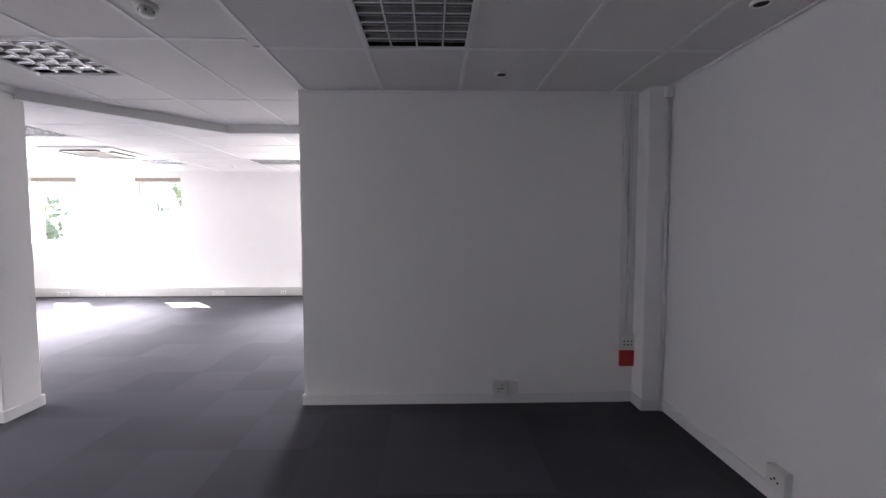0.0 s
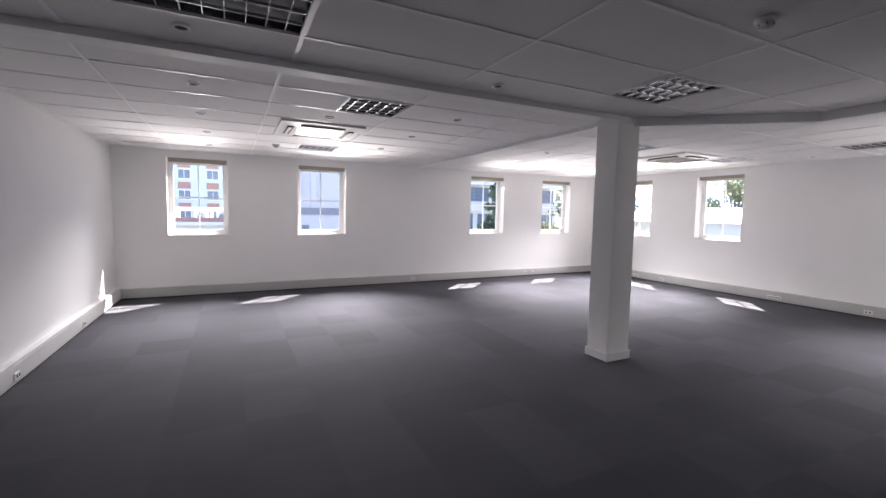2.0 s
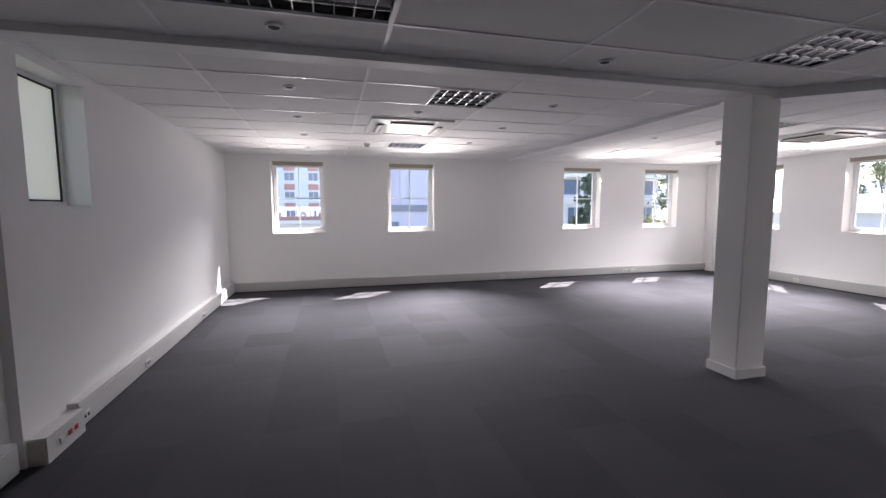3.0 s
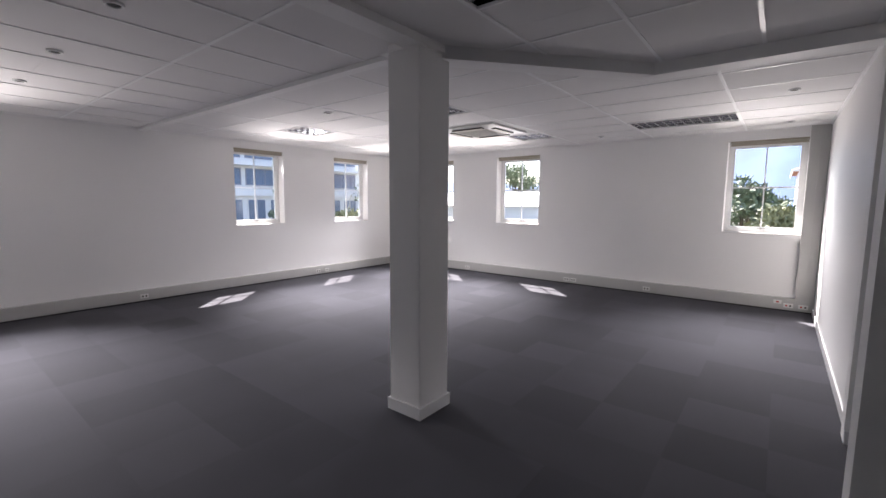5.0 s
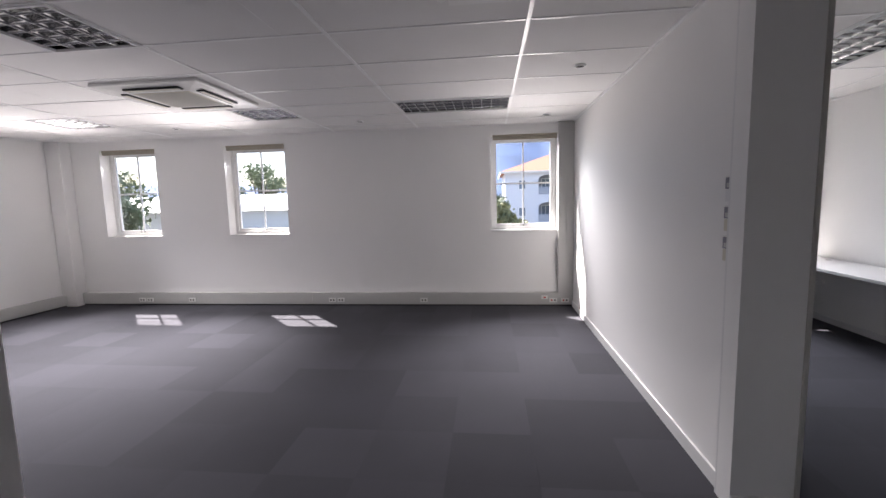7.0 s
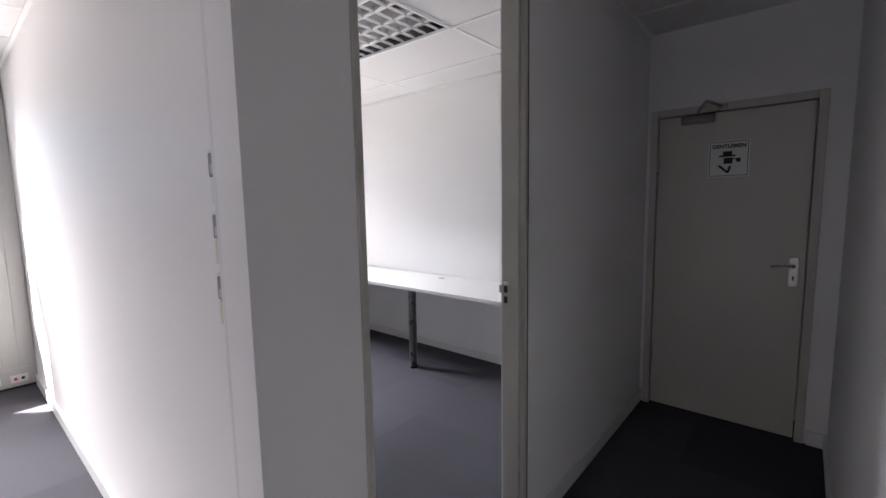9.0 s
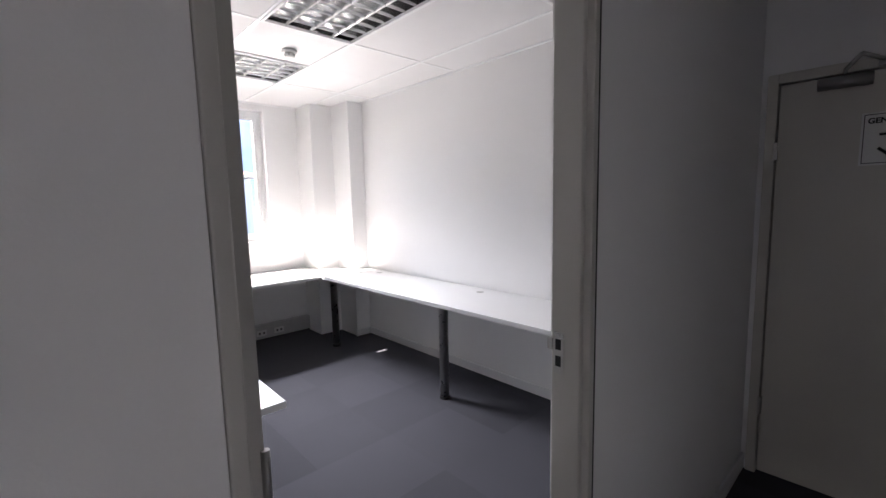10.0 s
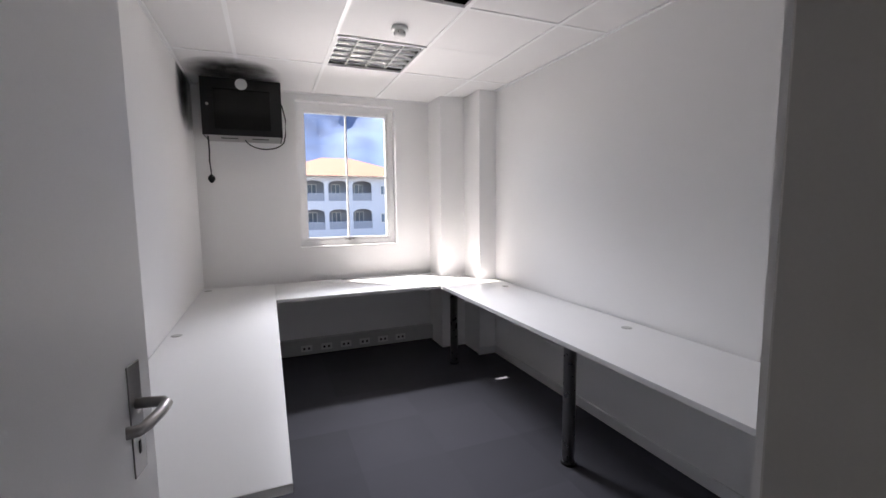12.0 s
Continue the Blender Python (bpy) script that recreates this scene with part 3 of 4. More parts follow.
# ---- cassette air conditioners ----
def cassette(at):
    ob = thing("air_conditioner", at, "cream ceiling cassette air conditioner with four outlets", "air conditioner", "cassette units")
    s, g = 0.475, 0.27
    bm = bmesh.new()
    add_box(bm, (-s, -s, -0.022), (s, s, 0.004), 0, 0.008)
    part("panel", bm, PLASTIC, ob)
    bm = bmesh.new()
    lo = [bm.verts.new((x, y, -0.022)) for x, y in ((-s + .05, -s + .05), (s - .05, -s + .05), (s - .05, s - .05), (-s + .05, s - .05))]
    hi = [bm.verts.new((x, y, -0.040)) for x, y in ((-g, -g), (g, -g), (g, g), (-g, g))]
    for i in range(4):
        bm.faces.new((lo[i], lo[(i + 1) % 4], hi[(i + 1) % 4], hi[i]))
    bm.faces.new(hi)
    bmesh.ops.recalc_face_normals(bm, faces=bm.faces)
    part("fascia", bm, PLASTIC, ob)
    grille = part("grille", box((-g + 0.01, -g + 0.01, -0.044), (g - 0.01, g - 0.01, -0.0402), 0.001), CREAM, ob, "beige intake grille")
    for k in range(16):
        y = -g + 0.035 + k * (2 * g - 0.07) / 15
        part("slat", box((-g + 0.03, y - 0.004, -0.047), (g - 0.03, y + 0.004, -0.0445)), TRUNK, grille)
    for k in range(4):
        v = part("outlet", box((-0.25, -0.385, -0.0425), (0.25, -0.315, -0.030), 0.002), BLACK, ob, "dark air outlet slot")
        v.rotation_euler = (0, 0, k * math.pi / 2)
        f = part("flap", box((-0.24, -0.372, -0.047), (0.24, -0.338, -0.0435), 0.001), CREAM, ob)
        f.rotation_euler = (0, 0, k * math.pi / 2)
    return ob


ac = cassette((-4.78, 6.50, CZ))
copy_thing(ac, pose(-5.52, 0.77, CZ))


# ---- perimeter trunking ----
def trunking(name, axis, at, side, a0, a1, z0, z1, depth, material, label):
    """Socket trunking on a wall: axis names the wall's fixed coordinate, side points into the room."""
    ob = tagged(new(name), label, "trunking", kind="structure")
    lo, hi = sorted((at, at + side * depth))
    lid0, lid1 = sorted((at + side * depth, at + side * (depth + 0.004)))
    def b(p0, p1, q0, q1, c0, c1):
        return box((p0, q0, c0), (p1, q1, c1)) if axis == "x" else box((q0, p0, c0), (q1, p1, c1))
    part("body", b(lo, hi, a0, a1, z0, z1), material, ob)
    n = max(1, round((a1 - a0) / 2.0))
    for k in range(n):
        u, v = a0 + (a1 - a0) * k / n + 0.002, a0 + (a1 - a0) * (k + 1) / n - 0.002
        part("lid", b(lid0, lid1, u, v, z0 + 0.02, z1 - 0.02), material, ob)
    g0, g1 = sorted((at, at + side * (depth - 0.015)))
    part("shadow_gap", b(g0, g1, a0, a1, -0.011, z0), DARK, ob)
    return ob


trunking("trim_trunking_west", "x", WX, 1, SY + 0.075, NY - 0.18, 0.02, 0.175, 0.07, TRUNK, "grey socket trunking along the window wall")
trunking("trim_trunking_north", "y", NY, -1, WX + 0.24, OWX - 0.0, 0.02, 0.19, 0.07, TRUNK, "grey socket trunking along the window wall")
trunking("trim_trunking_south", "y", SY, 1, WX, -3.62, 0.02, 0.20, 0.07, TRUNKL, "pale grey socket trunking along the wall")
trunking("trim_trunking_entry", "y", SY - 0.06, 1, -3.12, 1.0, 0.02, 0.20, 0.07, TRUNKL, "pale grey socket trunking along the entry wall")
trunking("trim_trunking_office", "y", ONY, -1, OLX, 1.44, 0.02, 0.17, 0.06, TRUNK, "grey socket trunking below the desk")
bx = thing("socket_box", (-3.40, SY + 0.001, 0.0), "pale boxed trunking corner with a red socket on it", "socket box")
part("body", box((-0.22, 0.0, -0.01), (0.19, 0.10, 0.165), 0.003), TRUNKL, bx)
part("end_cap", box((0.19, 0.005, 0.0), (0.196, 0.095, 0.155)), CREAM, bx, "cream end cap")
for x, m in ((-0.11, REDP), (-0.04, REDP), (0.05, PLASTIC)):
    part("socket_insert", box((x - 0.018, 0.1, 0.07), (x + 0.018, 0.106, 0.10), 0.001), m, bx)
vt = tagged(new("trim_trunking_vertical"), "grey two-channel cable trunking standing in the corner", "trunking", kind="structure")
part("body", box((OWX - 0.205, NY - 0.085, 0.19), (OWX - 0.003, NY, CZ)), TRUNK, vt)
for x0, x1 in ((OWX - 0.198, OWX - 0.108), (OWX - 0.10, OWX - 0.01)):
    part("lid", box((x0, NY - 0.09, 0.20), (x1, NY - 0.0852, CZ - 0.01), 0.001), TRUNK, vt)


# ---- sockets and switches ----
def socket(at, turn, w, h, inserts, label, plate=PLASTIC, group="wall sockets", depth=0.012):
    """A plate on a wall; local x along the wall, -y into the room. inserts: (x, z, w, h, material)."""
    ob = thing("wall_socket", at, label, "socket", group, turn)
    p = part("plate", box((-w / 2, -depth, 0), (w / 2, 0, h), 0.002), plate, ob)
    for x, z, a, b, m in inserts:
        part("insert", box((x - a / 2, -depth - 0.003, z - b / 2), (x + a / 2, -depth - 0.0002, z + b / 2), 0.0008), m, ob)
    return ob


s0 = socket((0.61, 3.54, 0.075), 0, 0.115, 0.115, [(-0.02, 0.06, 0.01, 0.01, DARK), (0.0, 0.06, 0.01, 0.01, DARK), (0.02, 0.06, 0.012, 0.012, DARK), (-0.012, 0.035, 0.008, 0.008, DARK), (0.02, 0.09, 0.015, 0.02, TRUNK)], "white switched wall socket above the skirting", depth=0.05)
part("data_box", box((0.075, -0.03, 0.0), (0.155, 0.0, 0.115), 0.002), PLASTIC, s0)
socket((1.665, 3.54, 0.44), 0, 0.12, 0.13, [(x, z, 0.013, 0.010, DARK) for x in (-0.03, 0.0, 0.03) for z in (0.075, 0.045)] + [(0, 0.105, 0.09, 0.016, PLASTIC)], "white double data socket stacked above a red one", depth=0.03)
socket((1.665, 3.54, 0.305), 0, 0.12, 0.13, [(0, 0.065, 0.10, 0.11, REDP)], "plain bright red socket plate on the partition", REDP, depth=0.03)
so = socket((EX, 2.2, 0.09), -90, 0.12, 0.12, [(-0.02, 0.05, 0.01, 0.01, DARK), (0.02, 0.05, 0.01, 0.01, DARK), (0.0, 0.065, 0.012, 0.012, DARK)], "white switched wall socket above the skirting", depth=0.045)
# conduits beside the pipe casing
cd_ = thing("cable_conduit", (1.70, 3.538, 0.0), "white plastic cable conduit on the partition", "conduit")
part("channel", box((-0.10, -0.014, 0.575), (-0.06, 0.0, CZ), 0.002), TRIMW, cd_)
part("channel", box((-0.045, -0.012, 0.575), (-0.02, 0.0, CZ), 0.002), TRIMW, cd_)
pipe = thing("wall_pipe", (1.862, 3.345, 0), "thin white pipe standing beside the casing", "pipe")
part("pipe", tube([(0, 0, 0.0), (0, 0, CZ - 0.09)], 0.011), TRIMW, pipe)
part("bracket", box((-0.035, -0.02, CZ - 0.09), (0.026, 0.018, CZ - 0.005), 0.003), TRIMW, pipe)


def trunk_socket(x, y, turn, red=False):
    ins = [(-0.022, 0.03, 0.02, 0.022, DARK if not red else REDP), (0.022, 0.03, 0.02, 0.022, DARK)]
    return socket((x, y, 0.055), turn, 0.105, 0.06, ins, "white socket in the grey trunking", group="trunking sockets", depth=0.010)


for x in (-7.38, -7.25, -6.55, -4.32, -4.19, -2.95, -1.12, -0.96):
    trunk_socket(x, NY - 0.0742, 0, x > -1.2)
socket((-1.24, NY - 0.0742, 0.10), 0, 0.09, 0.05, [(0.0, 0.025, 0.03, 0.02, REDP)], "white socket with red insert in the trunking", group="trunking sockets", depth=0.01)
for y in (3.32, 6.35, 6.55):
    trunk_socket(WX + 0.0742, y, 90)
for x in (-4.75, -6.6, -3.68):
    trunk_socket(x, SY + 0.0742, 180)
for k in range(6):
    trunk_socket(0.12 + 0.19 * k, ONY - 0.0642, 0)
for z, plate in ((1.524, TRIMW), (1.382, CREAM), (1.236, CREAM)):
    sw = thing("light_switch", (OWX, DY + 0.182, z), "light switch with a dark face above a faded cover plate", "switch", "light switches", -90)
    part("cover_plate", box((-0.034, -0.008, -0.062), (0.034, 0, -0.004), 0.002), plate, sw)
    part("face", box((-0.034, -0.010, -0.001), (0.034, 0, 0.054), 0.002), RGREY, sw, "dark grey switch face")
    part("rocker", box((-0.012, -0.016, 0.006), (0.026, -0.0102, 0.028), 0.002), TRUNK, sw)
    part("lip", box((-0.034, -0.009, 0.0545), (0.034, 0, 0.062), 0.001), PLASTIC, sw)


# ---- doors ----
def door_frame(name, axis_turn, at, w, h, depth, material, label):
    """Rebated steel frame; local x across the opening, y into the wall."""
    ob = tagged(new(name), label, "door frame", kind="structure")
    ob.matrix_basis = pose(*at, 0, 0, axis_turn)
    for s in (0, 1):
        x0, x1 = (-0.022, 0.0) if s == 0 else (w, w + 0.022)
        part("jamb", box((x0, -0.006, -0.012), (x1, depth if s == 0 else 0.088, h + 0.022), 0.003), material, ob)
        x0, x1 = (0.0003, 0.021) if s == 0 else (w - 0.02, w - 0.0003)
        y0, y1 = (0.085, depth + 0.002) if s == 0 else (0.012, 0.090)
        part("stop", box((x0, y0, -0.012), (x1, y1, h), 0.003), material, ob)
        x0, x1 = w + 0.0225, w + 0.034
        if s:
            part("shadow_line", box((x0, -0.0025, -0.01), (x1, -0.0002, h + 0.026)), DARK, ob)
    part("head", box((0, -0.006, h), (w, depth, h + 0.022), 0.003), material, ob)
    return ob


df = door_frame("door_frame_office", 0, (-0.582, DY, 0), 0.801, CZ - 0.03, 0.125, FRAME, "grey-beige steel door frame of the office")
door = thing("door_1", (-0.520, DY + 0.132, 0), "open white flush office door with lever handle", "door", turn=82)
door["kind"] = "structure"
part("leaf", box((0.0, 0.0, 0.008), (0.79, 0.04, CZ - 0.04), 0.003), DOORP, door)
part("hinge_edge", box((-0.0028, 0.001, 0.008), (-0.0003, 0.039, CZ - 0.04)), FRAME, door, "grey-beige edge of the door")
part("edge_strip", box((0.7903, 0.002, 0.008), (0.7925, 0.038, CZ - 0.04)), FRAME, door)
for s, y in ((-1, 0.0), (1, 0.04)):
    pl = part("handle_plate", box((0.690, min(y, y + s * 0.003), 0.95), (0.740, max(y, y + s * 0.003), 1.17), 0.001), NICKEL, door, "satin metal handle plate")
    hp = [(u + 0.025, y + s * v, 1.09) for u, v in ((0.69, 0.003), (0.69, 0.03), (0.688, 0.05), (0.675, 0.060), (0.64, 0.062), (0.59, 0.058), (0.572, 0.052), (0.566, 0.036))]
    part("handle", tube(hp, 0.0105, 10), NICKEL, door, "satin metal lever handle")
    part("keyhole", box((0.711, min(y + s * 0.003, y + s * 0.0042), 0.99), (0.719, max(y + s * 0.003, y + s * 0.0042), 1.015)), DARK, door)
for z in (0.25, 1.0, 1.78):
    part("hinge", tube([(-0.004, 0.0, z), (-0.004, 0.0, z + 0.1)], 0.007), NICKEL, door)
sp = thing("strike_plate", (0.1985, DY + 0.070, 1.075), "small steel strike plate on the door frame", "strike plate")
part("plate", box((-0.0015, -0.014, -0.055), (0.0, 0.014, 0.055)), STEEL, sp)
part("latch_hole", box((-0.0022, -0.008, 0.008), (-0.0016, 0.008, 0.036)), DARK, sp)
part("bolt_hole", box((-0.0022, -0.008, -0.036), (-0.0016, 0.008, -0.008)), DARK, sp)
part("lip", box((-0.006, 0.0142, 0.006), (-0.0016, 0.030, 0.038), 0.002), STEEL, sp)
for z in (-0.047, 0.047):
    part("screw", lathe([(0.005, -0.0024), (0.005, -0.0016)], 10, "x", (0, 0, z)), STEEL, sp)

gd = thing("door_2", (1.905, 3.868, 0), "closed beige flush washroom door at the passage end", "door", turn=90)
gd["kind"] = "structure"
# local x runs along +y of the place, local y points west, towards the passage
part("leaf", box((0.004, -0.035, 0.012), (0.80, -0.004, 1.978), 0.002), GDOOR, gd)
for x0, x1 in ((-0.045, -0.002), (0.806, 0.849)):
    part("frame_post", box((x0, -0.10, -0.01), (x1, 0.012, 2.03), 0.003), GDOOR, gd)
part("frame_head", box((-0.002, -0.10, 1.984), (0.806, 0.012, 2.03), 0.003), GDOOR, gd)
part("hinge", box((0.795, -0.006, 0.33), (0.812, 0.016, 0.42), 0.002), STEEL, gd)
part("hinge", box((0.795, -0.006, 1.62), (0.812, 0.016, 1.71), 0.002), STEEL, gd)
part("handle_plate", box((0.035, -0.004, 0.93), (0.075, 0.0, 1.10), 0.001), STEEL, gd, "chrome handle plate")
part("handle", tube([(0.055, 0.0, 1.05), (0.055, 0.035, 1.05), (0.062, 0.045, 1.05), (0.09, 0.048, 1.05), (0.16, 0.046, 1.045)], 0.009, 10), STEEL, gd, "chrome lever handle")
part("keyhole", box((0.051, 0.0, 0.965), (0.059, 0.0012, 0.99)), DARK, gd)
cl = thing("door_closer", (1.905, 4.44, 1.945), "dark bronze door closer above the washroom door", "door closer", turn=90)
part("body", tube([(-0.09, 0.028, 0.0), (0.09, 0.028, 0.0)], 0.027, 14), NICKEL, cl)
part("bracket", box((-0.06, -0.003, -0.02), (0.06, 0.012, 0.02), 0.002), NICKEL, cl)
part("arm", tube([(0.0, 0.03, 0.027), (0.0, 0.03, 0.05), (-0.05, 0.075, 0.095)], 0.009), NICKEL, cl)
part("arm", tube([(-0.05, 0.075, 0.097), (-0.13, 0.02, 0.062)], 0.009), NICKEL, cl)
part("foot", box((-0.155, 0.002, 0.045), (-0.10, 0.03, 0.075), 0.002), NICKEL, cl)


def writing(text, size, material, parent, m, name="lettering"):
    cu = bpy.data.curves.new(name, "FONT")
    cu.body, cu.size, cu.align_x, cu.align_y, cu.extrude = text, size, "CENTER", "CENTER", 0.0004
    cu.offset = 0.0012
    tmp = new("tmp", cu)
    me = bpy.data.meshes.new_from_object(tmp.evaluated_get(bpy.context.evaluated_depsgraph_get()))
    bpy.data.objects.remove(tmp)
    bpy.data.curves.remove(cu)
    me.materials.clear()
    me.materials.append(material)
    ob = new(name, me)
    ob.parent = parent
    ob.matrix_basis = m
    return ob


sg = thing("door_sign", (1.903, 4.27, 1.69), "square white washroom sign with black lettering", "sign", turn=90)
part("board", box((-0.108, -0.0015, -0.112), (0.108, 0.003, 0.112), 0.001), PLASTIC, sg)
part("border", boxes(((-0.10, 0.0032, -0.104), (0.10, 0.0037, -0.101)), ((-0.10, 0.0032, 0.101), (0.10, 0.0037, 0.104)), ((-0.10, 0.0032, -0.101), (-0.097, 0.0037, 0.101)), ((0.097, 0.0032, -0.101), (0.10, 0.0037, 0.101))), INK, sg)
writing("GENTLEMEN", 0.031, INK, sg, Matrix.Translation((0, 0.0042, 0.075)) @ pose(0, 0, 0, 90, 0, 180))
part("symbol", boxes(((-0.035, 0.0032, 0.012), (0.05, 0.0037, 0.022)), ((-0.018, 0.0032, 0.022), (0.03, 0.0037, 0.045)), ((-0.022, 0.0032, -0.03), (0.024, 0.0037, 0.006)), ((-0.062, 0.0032, -0.022), (-0.04, 0.0037, 0.002)), ((-0.04, 0.0032, -0.006), (-0.022, 0.0037, 0.0))), INK, sg)
part("symbol", tube([(0.05, 0.0035, -0.04), (0.0, 0.0035, -0.085)], 0.006), INK, sg)
part("symbol", tube([(-0.01, 0.0035, -0.045), (0.0, 0.0035, -0.085)], 0.006), INK, sg)

# ---- office: desks ----
DZ = 0.745
def desk(at, x0, x1, y0, y1, legs, grommets, label):
    ob = thing("desk", at, label, "desk", "office desks")
    part("desktop", box((x0, y0, DZ - 0.026), (x1, y1, DZ), 0.002), DESK, ob)
    part("edging", boxes(((x0 - 0.0012, y0, DZ - 0.0255), (x0 - 0.0002, y1, DZ - 0.001)), ((x1 + 0.0002, y0, DZ - 0.0255), (x1 + 0.0012, y1, DZ - 0.001)), ((x0, y0 - 0.0012, DZ - 0.0255), (x1, y0 - 0.0002, DZ - 0.001))), DESKE, ob)
    for x, y in legs:
        lg = part("leg", lathe([(0.035, 0.02), (0.035, DZ - 0.03), (0.045, DZ - 0.03), (0.045, DZ - 0.0262)], 20, at=(x, y, 0)), STEEL, ob, "brushed steel tube leg")
        part("foot", lathe([(0.042, 0.0), (0.042, 0.012), (0.034, 0.024)], 20, at=(x, y, 0)), BLACK, lg, "black levelling foot")
    for x, y in grommets:
        part("cable_grommet", lathe([(0.03, DZ + 0.0003), (0.03, DZ + 0.002), (0.02, DZ + 0.003), (0.001, DZ + 0.003)], 18, at=(x, y, 0)), TRUNK, ob)
    return ob


desk((0, 0, 0), 1.24, 1.853, 5.05, 8.23, [(1.346, 6.48), (1.37, 8.14), (1.346, 5.2)], [(1.73, 6.46), (1.745, 7.86)], "long white desk along the plain office wall")
desk((0, 0, 0), -0.137, 1.238, 8.13, 8.875, [], [(0.5, 8.83)], "white desk under the office window")
desk((0, 0, 0), -0.727, -0.139, 5.745, 8.875, [(-0.245, 5.83), (-0.32, 7.1)], [(-0.675, 7.37), (-0.675, 8.75)], "long white desk beside the open door")
fill = thing("desk_shelf", (0, 0, 0), "small white desk corner piece beside the pillars", "desk")
part("board", box((1.24, 8.232, DZ - 0.026), (1.698, 8.598, DZ), 0.002), DESK, fill)
part("board", box((1.24, 8.5985, DZ - 0.026), (1.438, 8.875, DZ), 0.002), DESK, fill)
part("bracket", boxes(((1.245, 8.56, DZ - 0.06), (1.44, 8.60, DZ - 0.0265)), ((1.42, 8.44, DZ - 0.06), (1.44, 8.56, DZ - 0.0265))), STEEL, fill)

# ---- office: wall cabinet ----
cb = thing("network_cabinet", (-0.617, ONY, 2.045), "black wall-hung network cabinet with smoked glass door", "cabinet")
CW, CD, CH = 0.60, 0.37, 0.45
part("body", boxes(((0, -CD, 0), (0.012, 0, CH)), ((CW - 0.012, -CD, 0), (CW, 0, CH)), ((0.012, -CD, CH - 0.012), (CW - 0.012, 0, CH)), ((0.012, -0.012, 0.012), (CW - 0.012, 0, CH - 0.012)), bevel=0.002), BLACK, cb)
base = part("base", box((0.012, -CD, 0), (CW - 0.012, -0.001, 0.012)), NICKEL, cb, "grey steel base")
for x in (0.12, 0.36):
    part("vent", box((x, -0.25, -0.002), (x + 0.13, -0.20, -0.0003)), DARK, base)
cdr = part("door", boxes(((0.0, -CD - 0.014, 0.0), (0.09, -CD - 0.001, CH)), ((CW - 0.09, -CD - 0.014, 0.0), (CW, -CD - 0.001, CH)), ((0.09, -CD - 0.014, 0.0), (CW - 0.09, -CD - 0.001, 0.05)), ((0.09, -CD - 0.014, CH - 0.08), (CW - 0.09, -CD - 0.001, CH))), BLACK, cb)
part("pane", box((0.09, -CD - 0.010, 0.05), (CW - 0.09, -CD - 0.006, CH - 0.08)), SMOKE, cdr)
part("badge", lathe([(0.045, -CD - 0.016), (0.045, -CD - 0.0142)], 24, "y", (0.30, 0, CH - 0.04)), PLASTIC, cdr, "white oval badge").scale = (1, 1, 1)
part("lock", lathe([(0.011, -CD - 0.019), (0.011, -CD - 0.0142)], 14, "y", (0.045, 0, 0.24)), STEEL, cdr)
part("equipment", boxes(((0.05, -0.30, 0.30), (CW - 0.05, -0.06, 0.335)), ((0.05, -0.28, 0.06), (CW - 0.05, -0.06, 0.10))), TRUNK, cb)
part("cable", tube([(0.20, -0.31, 0.30), (0.15, -0.33, 0.26), (0.14, -0.33, 0.18), (0.18, -0.32, 0.10)], 0.006), PLASTIC, cb)
part("cable", tube([(0.28, -0.31, 0.08), (0.34, -0.33, 0.12), (0.42, -0.33, 0.09)], 0.006), PLASTIC, cb)
part("power_cord", tube([(0.03, -0.3, 0.0), (0.032, -0.29, -0.11), (0.028, -0.285, -0.2), (0.035, -0.285, -0.28), (0.035, -0.285, -0.315)], 0.006), BLACK, cb, "hanging black power cord")
part("plug", lathe([(0.008, -0.31), (0.026, -0.33), (0.028, -0.35), (0.012, -0.375), (0.004, -0.38)], 14, at=(0.035, -0.285, 0)), BLACK, cb)
arc = [(0.30 + 0.16 * math.sin(a) + 0.16, -0.2, -0.005 - 0.075 * math.sin(max(0.0, math.pi * (a + 1.4) / 2.8))) for a in [-1.4 + 0.2 * k for k in range(15)]]
part("loop_cord", tube(arc + [(0.63, -0.2, 0.05), (0.635, -0.2, 0.18), (0.61, -0.2, 0.30), (0.598, -0.2, 0.32)], 0.0055), BLACK, cb, "looping black cable")


# ---- soft shadows painted on the ceiling and wall round the cabinet ----
def shadow_mat():
    m = bpy.data.materials.new("shadow_smudge")
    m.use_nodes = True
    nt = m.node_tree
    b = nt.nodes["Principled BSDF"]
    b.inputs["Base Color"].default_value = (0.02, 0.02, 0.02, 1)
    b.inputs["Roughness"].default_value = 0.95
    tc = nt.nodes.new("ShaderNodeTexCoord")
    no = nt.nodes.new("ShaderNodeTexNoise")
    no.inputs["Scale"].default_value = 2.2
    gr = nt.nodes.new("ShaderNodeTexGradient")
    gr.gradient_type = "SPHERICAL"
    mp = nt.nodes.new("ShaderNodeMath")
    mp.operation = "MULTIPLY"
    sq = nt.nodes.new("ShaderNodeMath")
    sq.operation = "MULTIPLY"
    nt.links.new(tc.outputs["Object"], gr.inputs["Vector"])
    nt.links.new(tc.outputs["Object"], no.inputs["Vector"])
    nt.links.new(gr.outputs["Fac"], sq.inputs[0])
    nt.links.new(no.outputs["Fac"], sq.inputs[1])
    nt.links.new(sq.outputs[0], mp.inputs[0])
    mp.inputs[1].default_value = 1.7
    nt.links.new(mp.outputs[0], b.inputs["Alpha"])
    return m


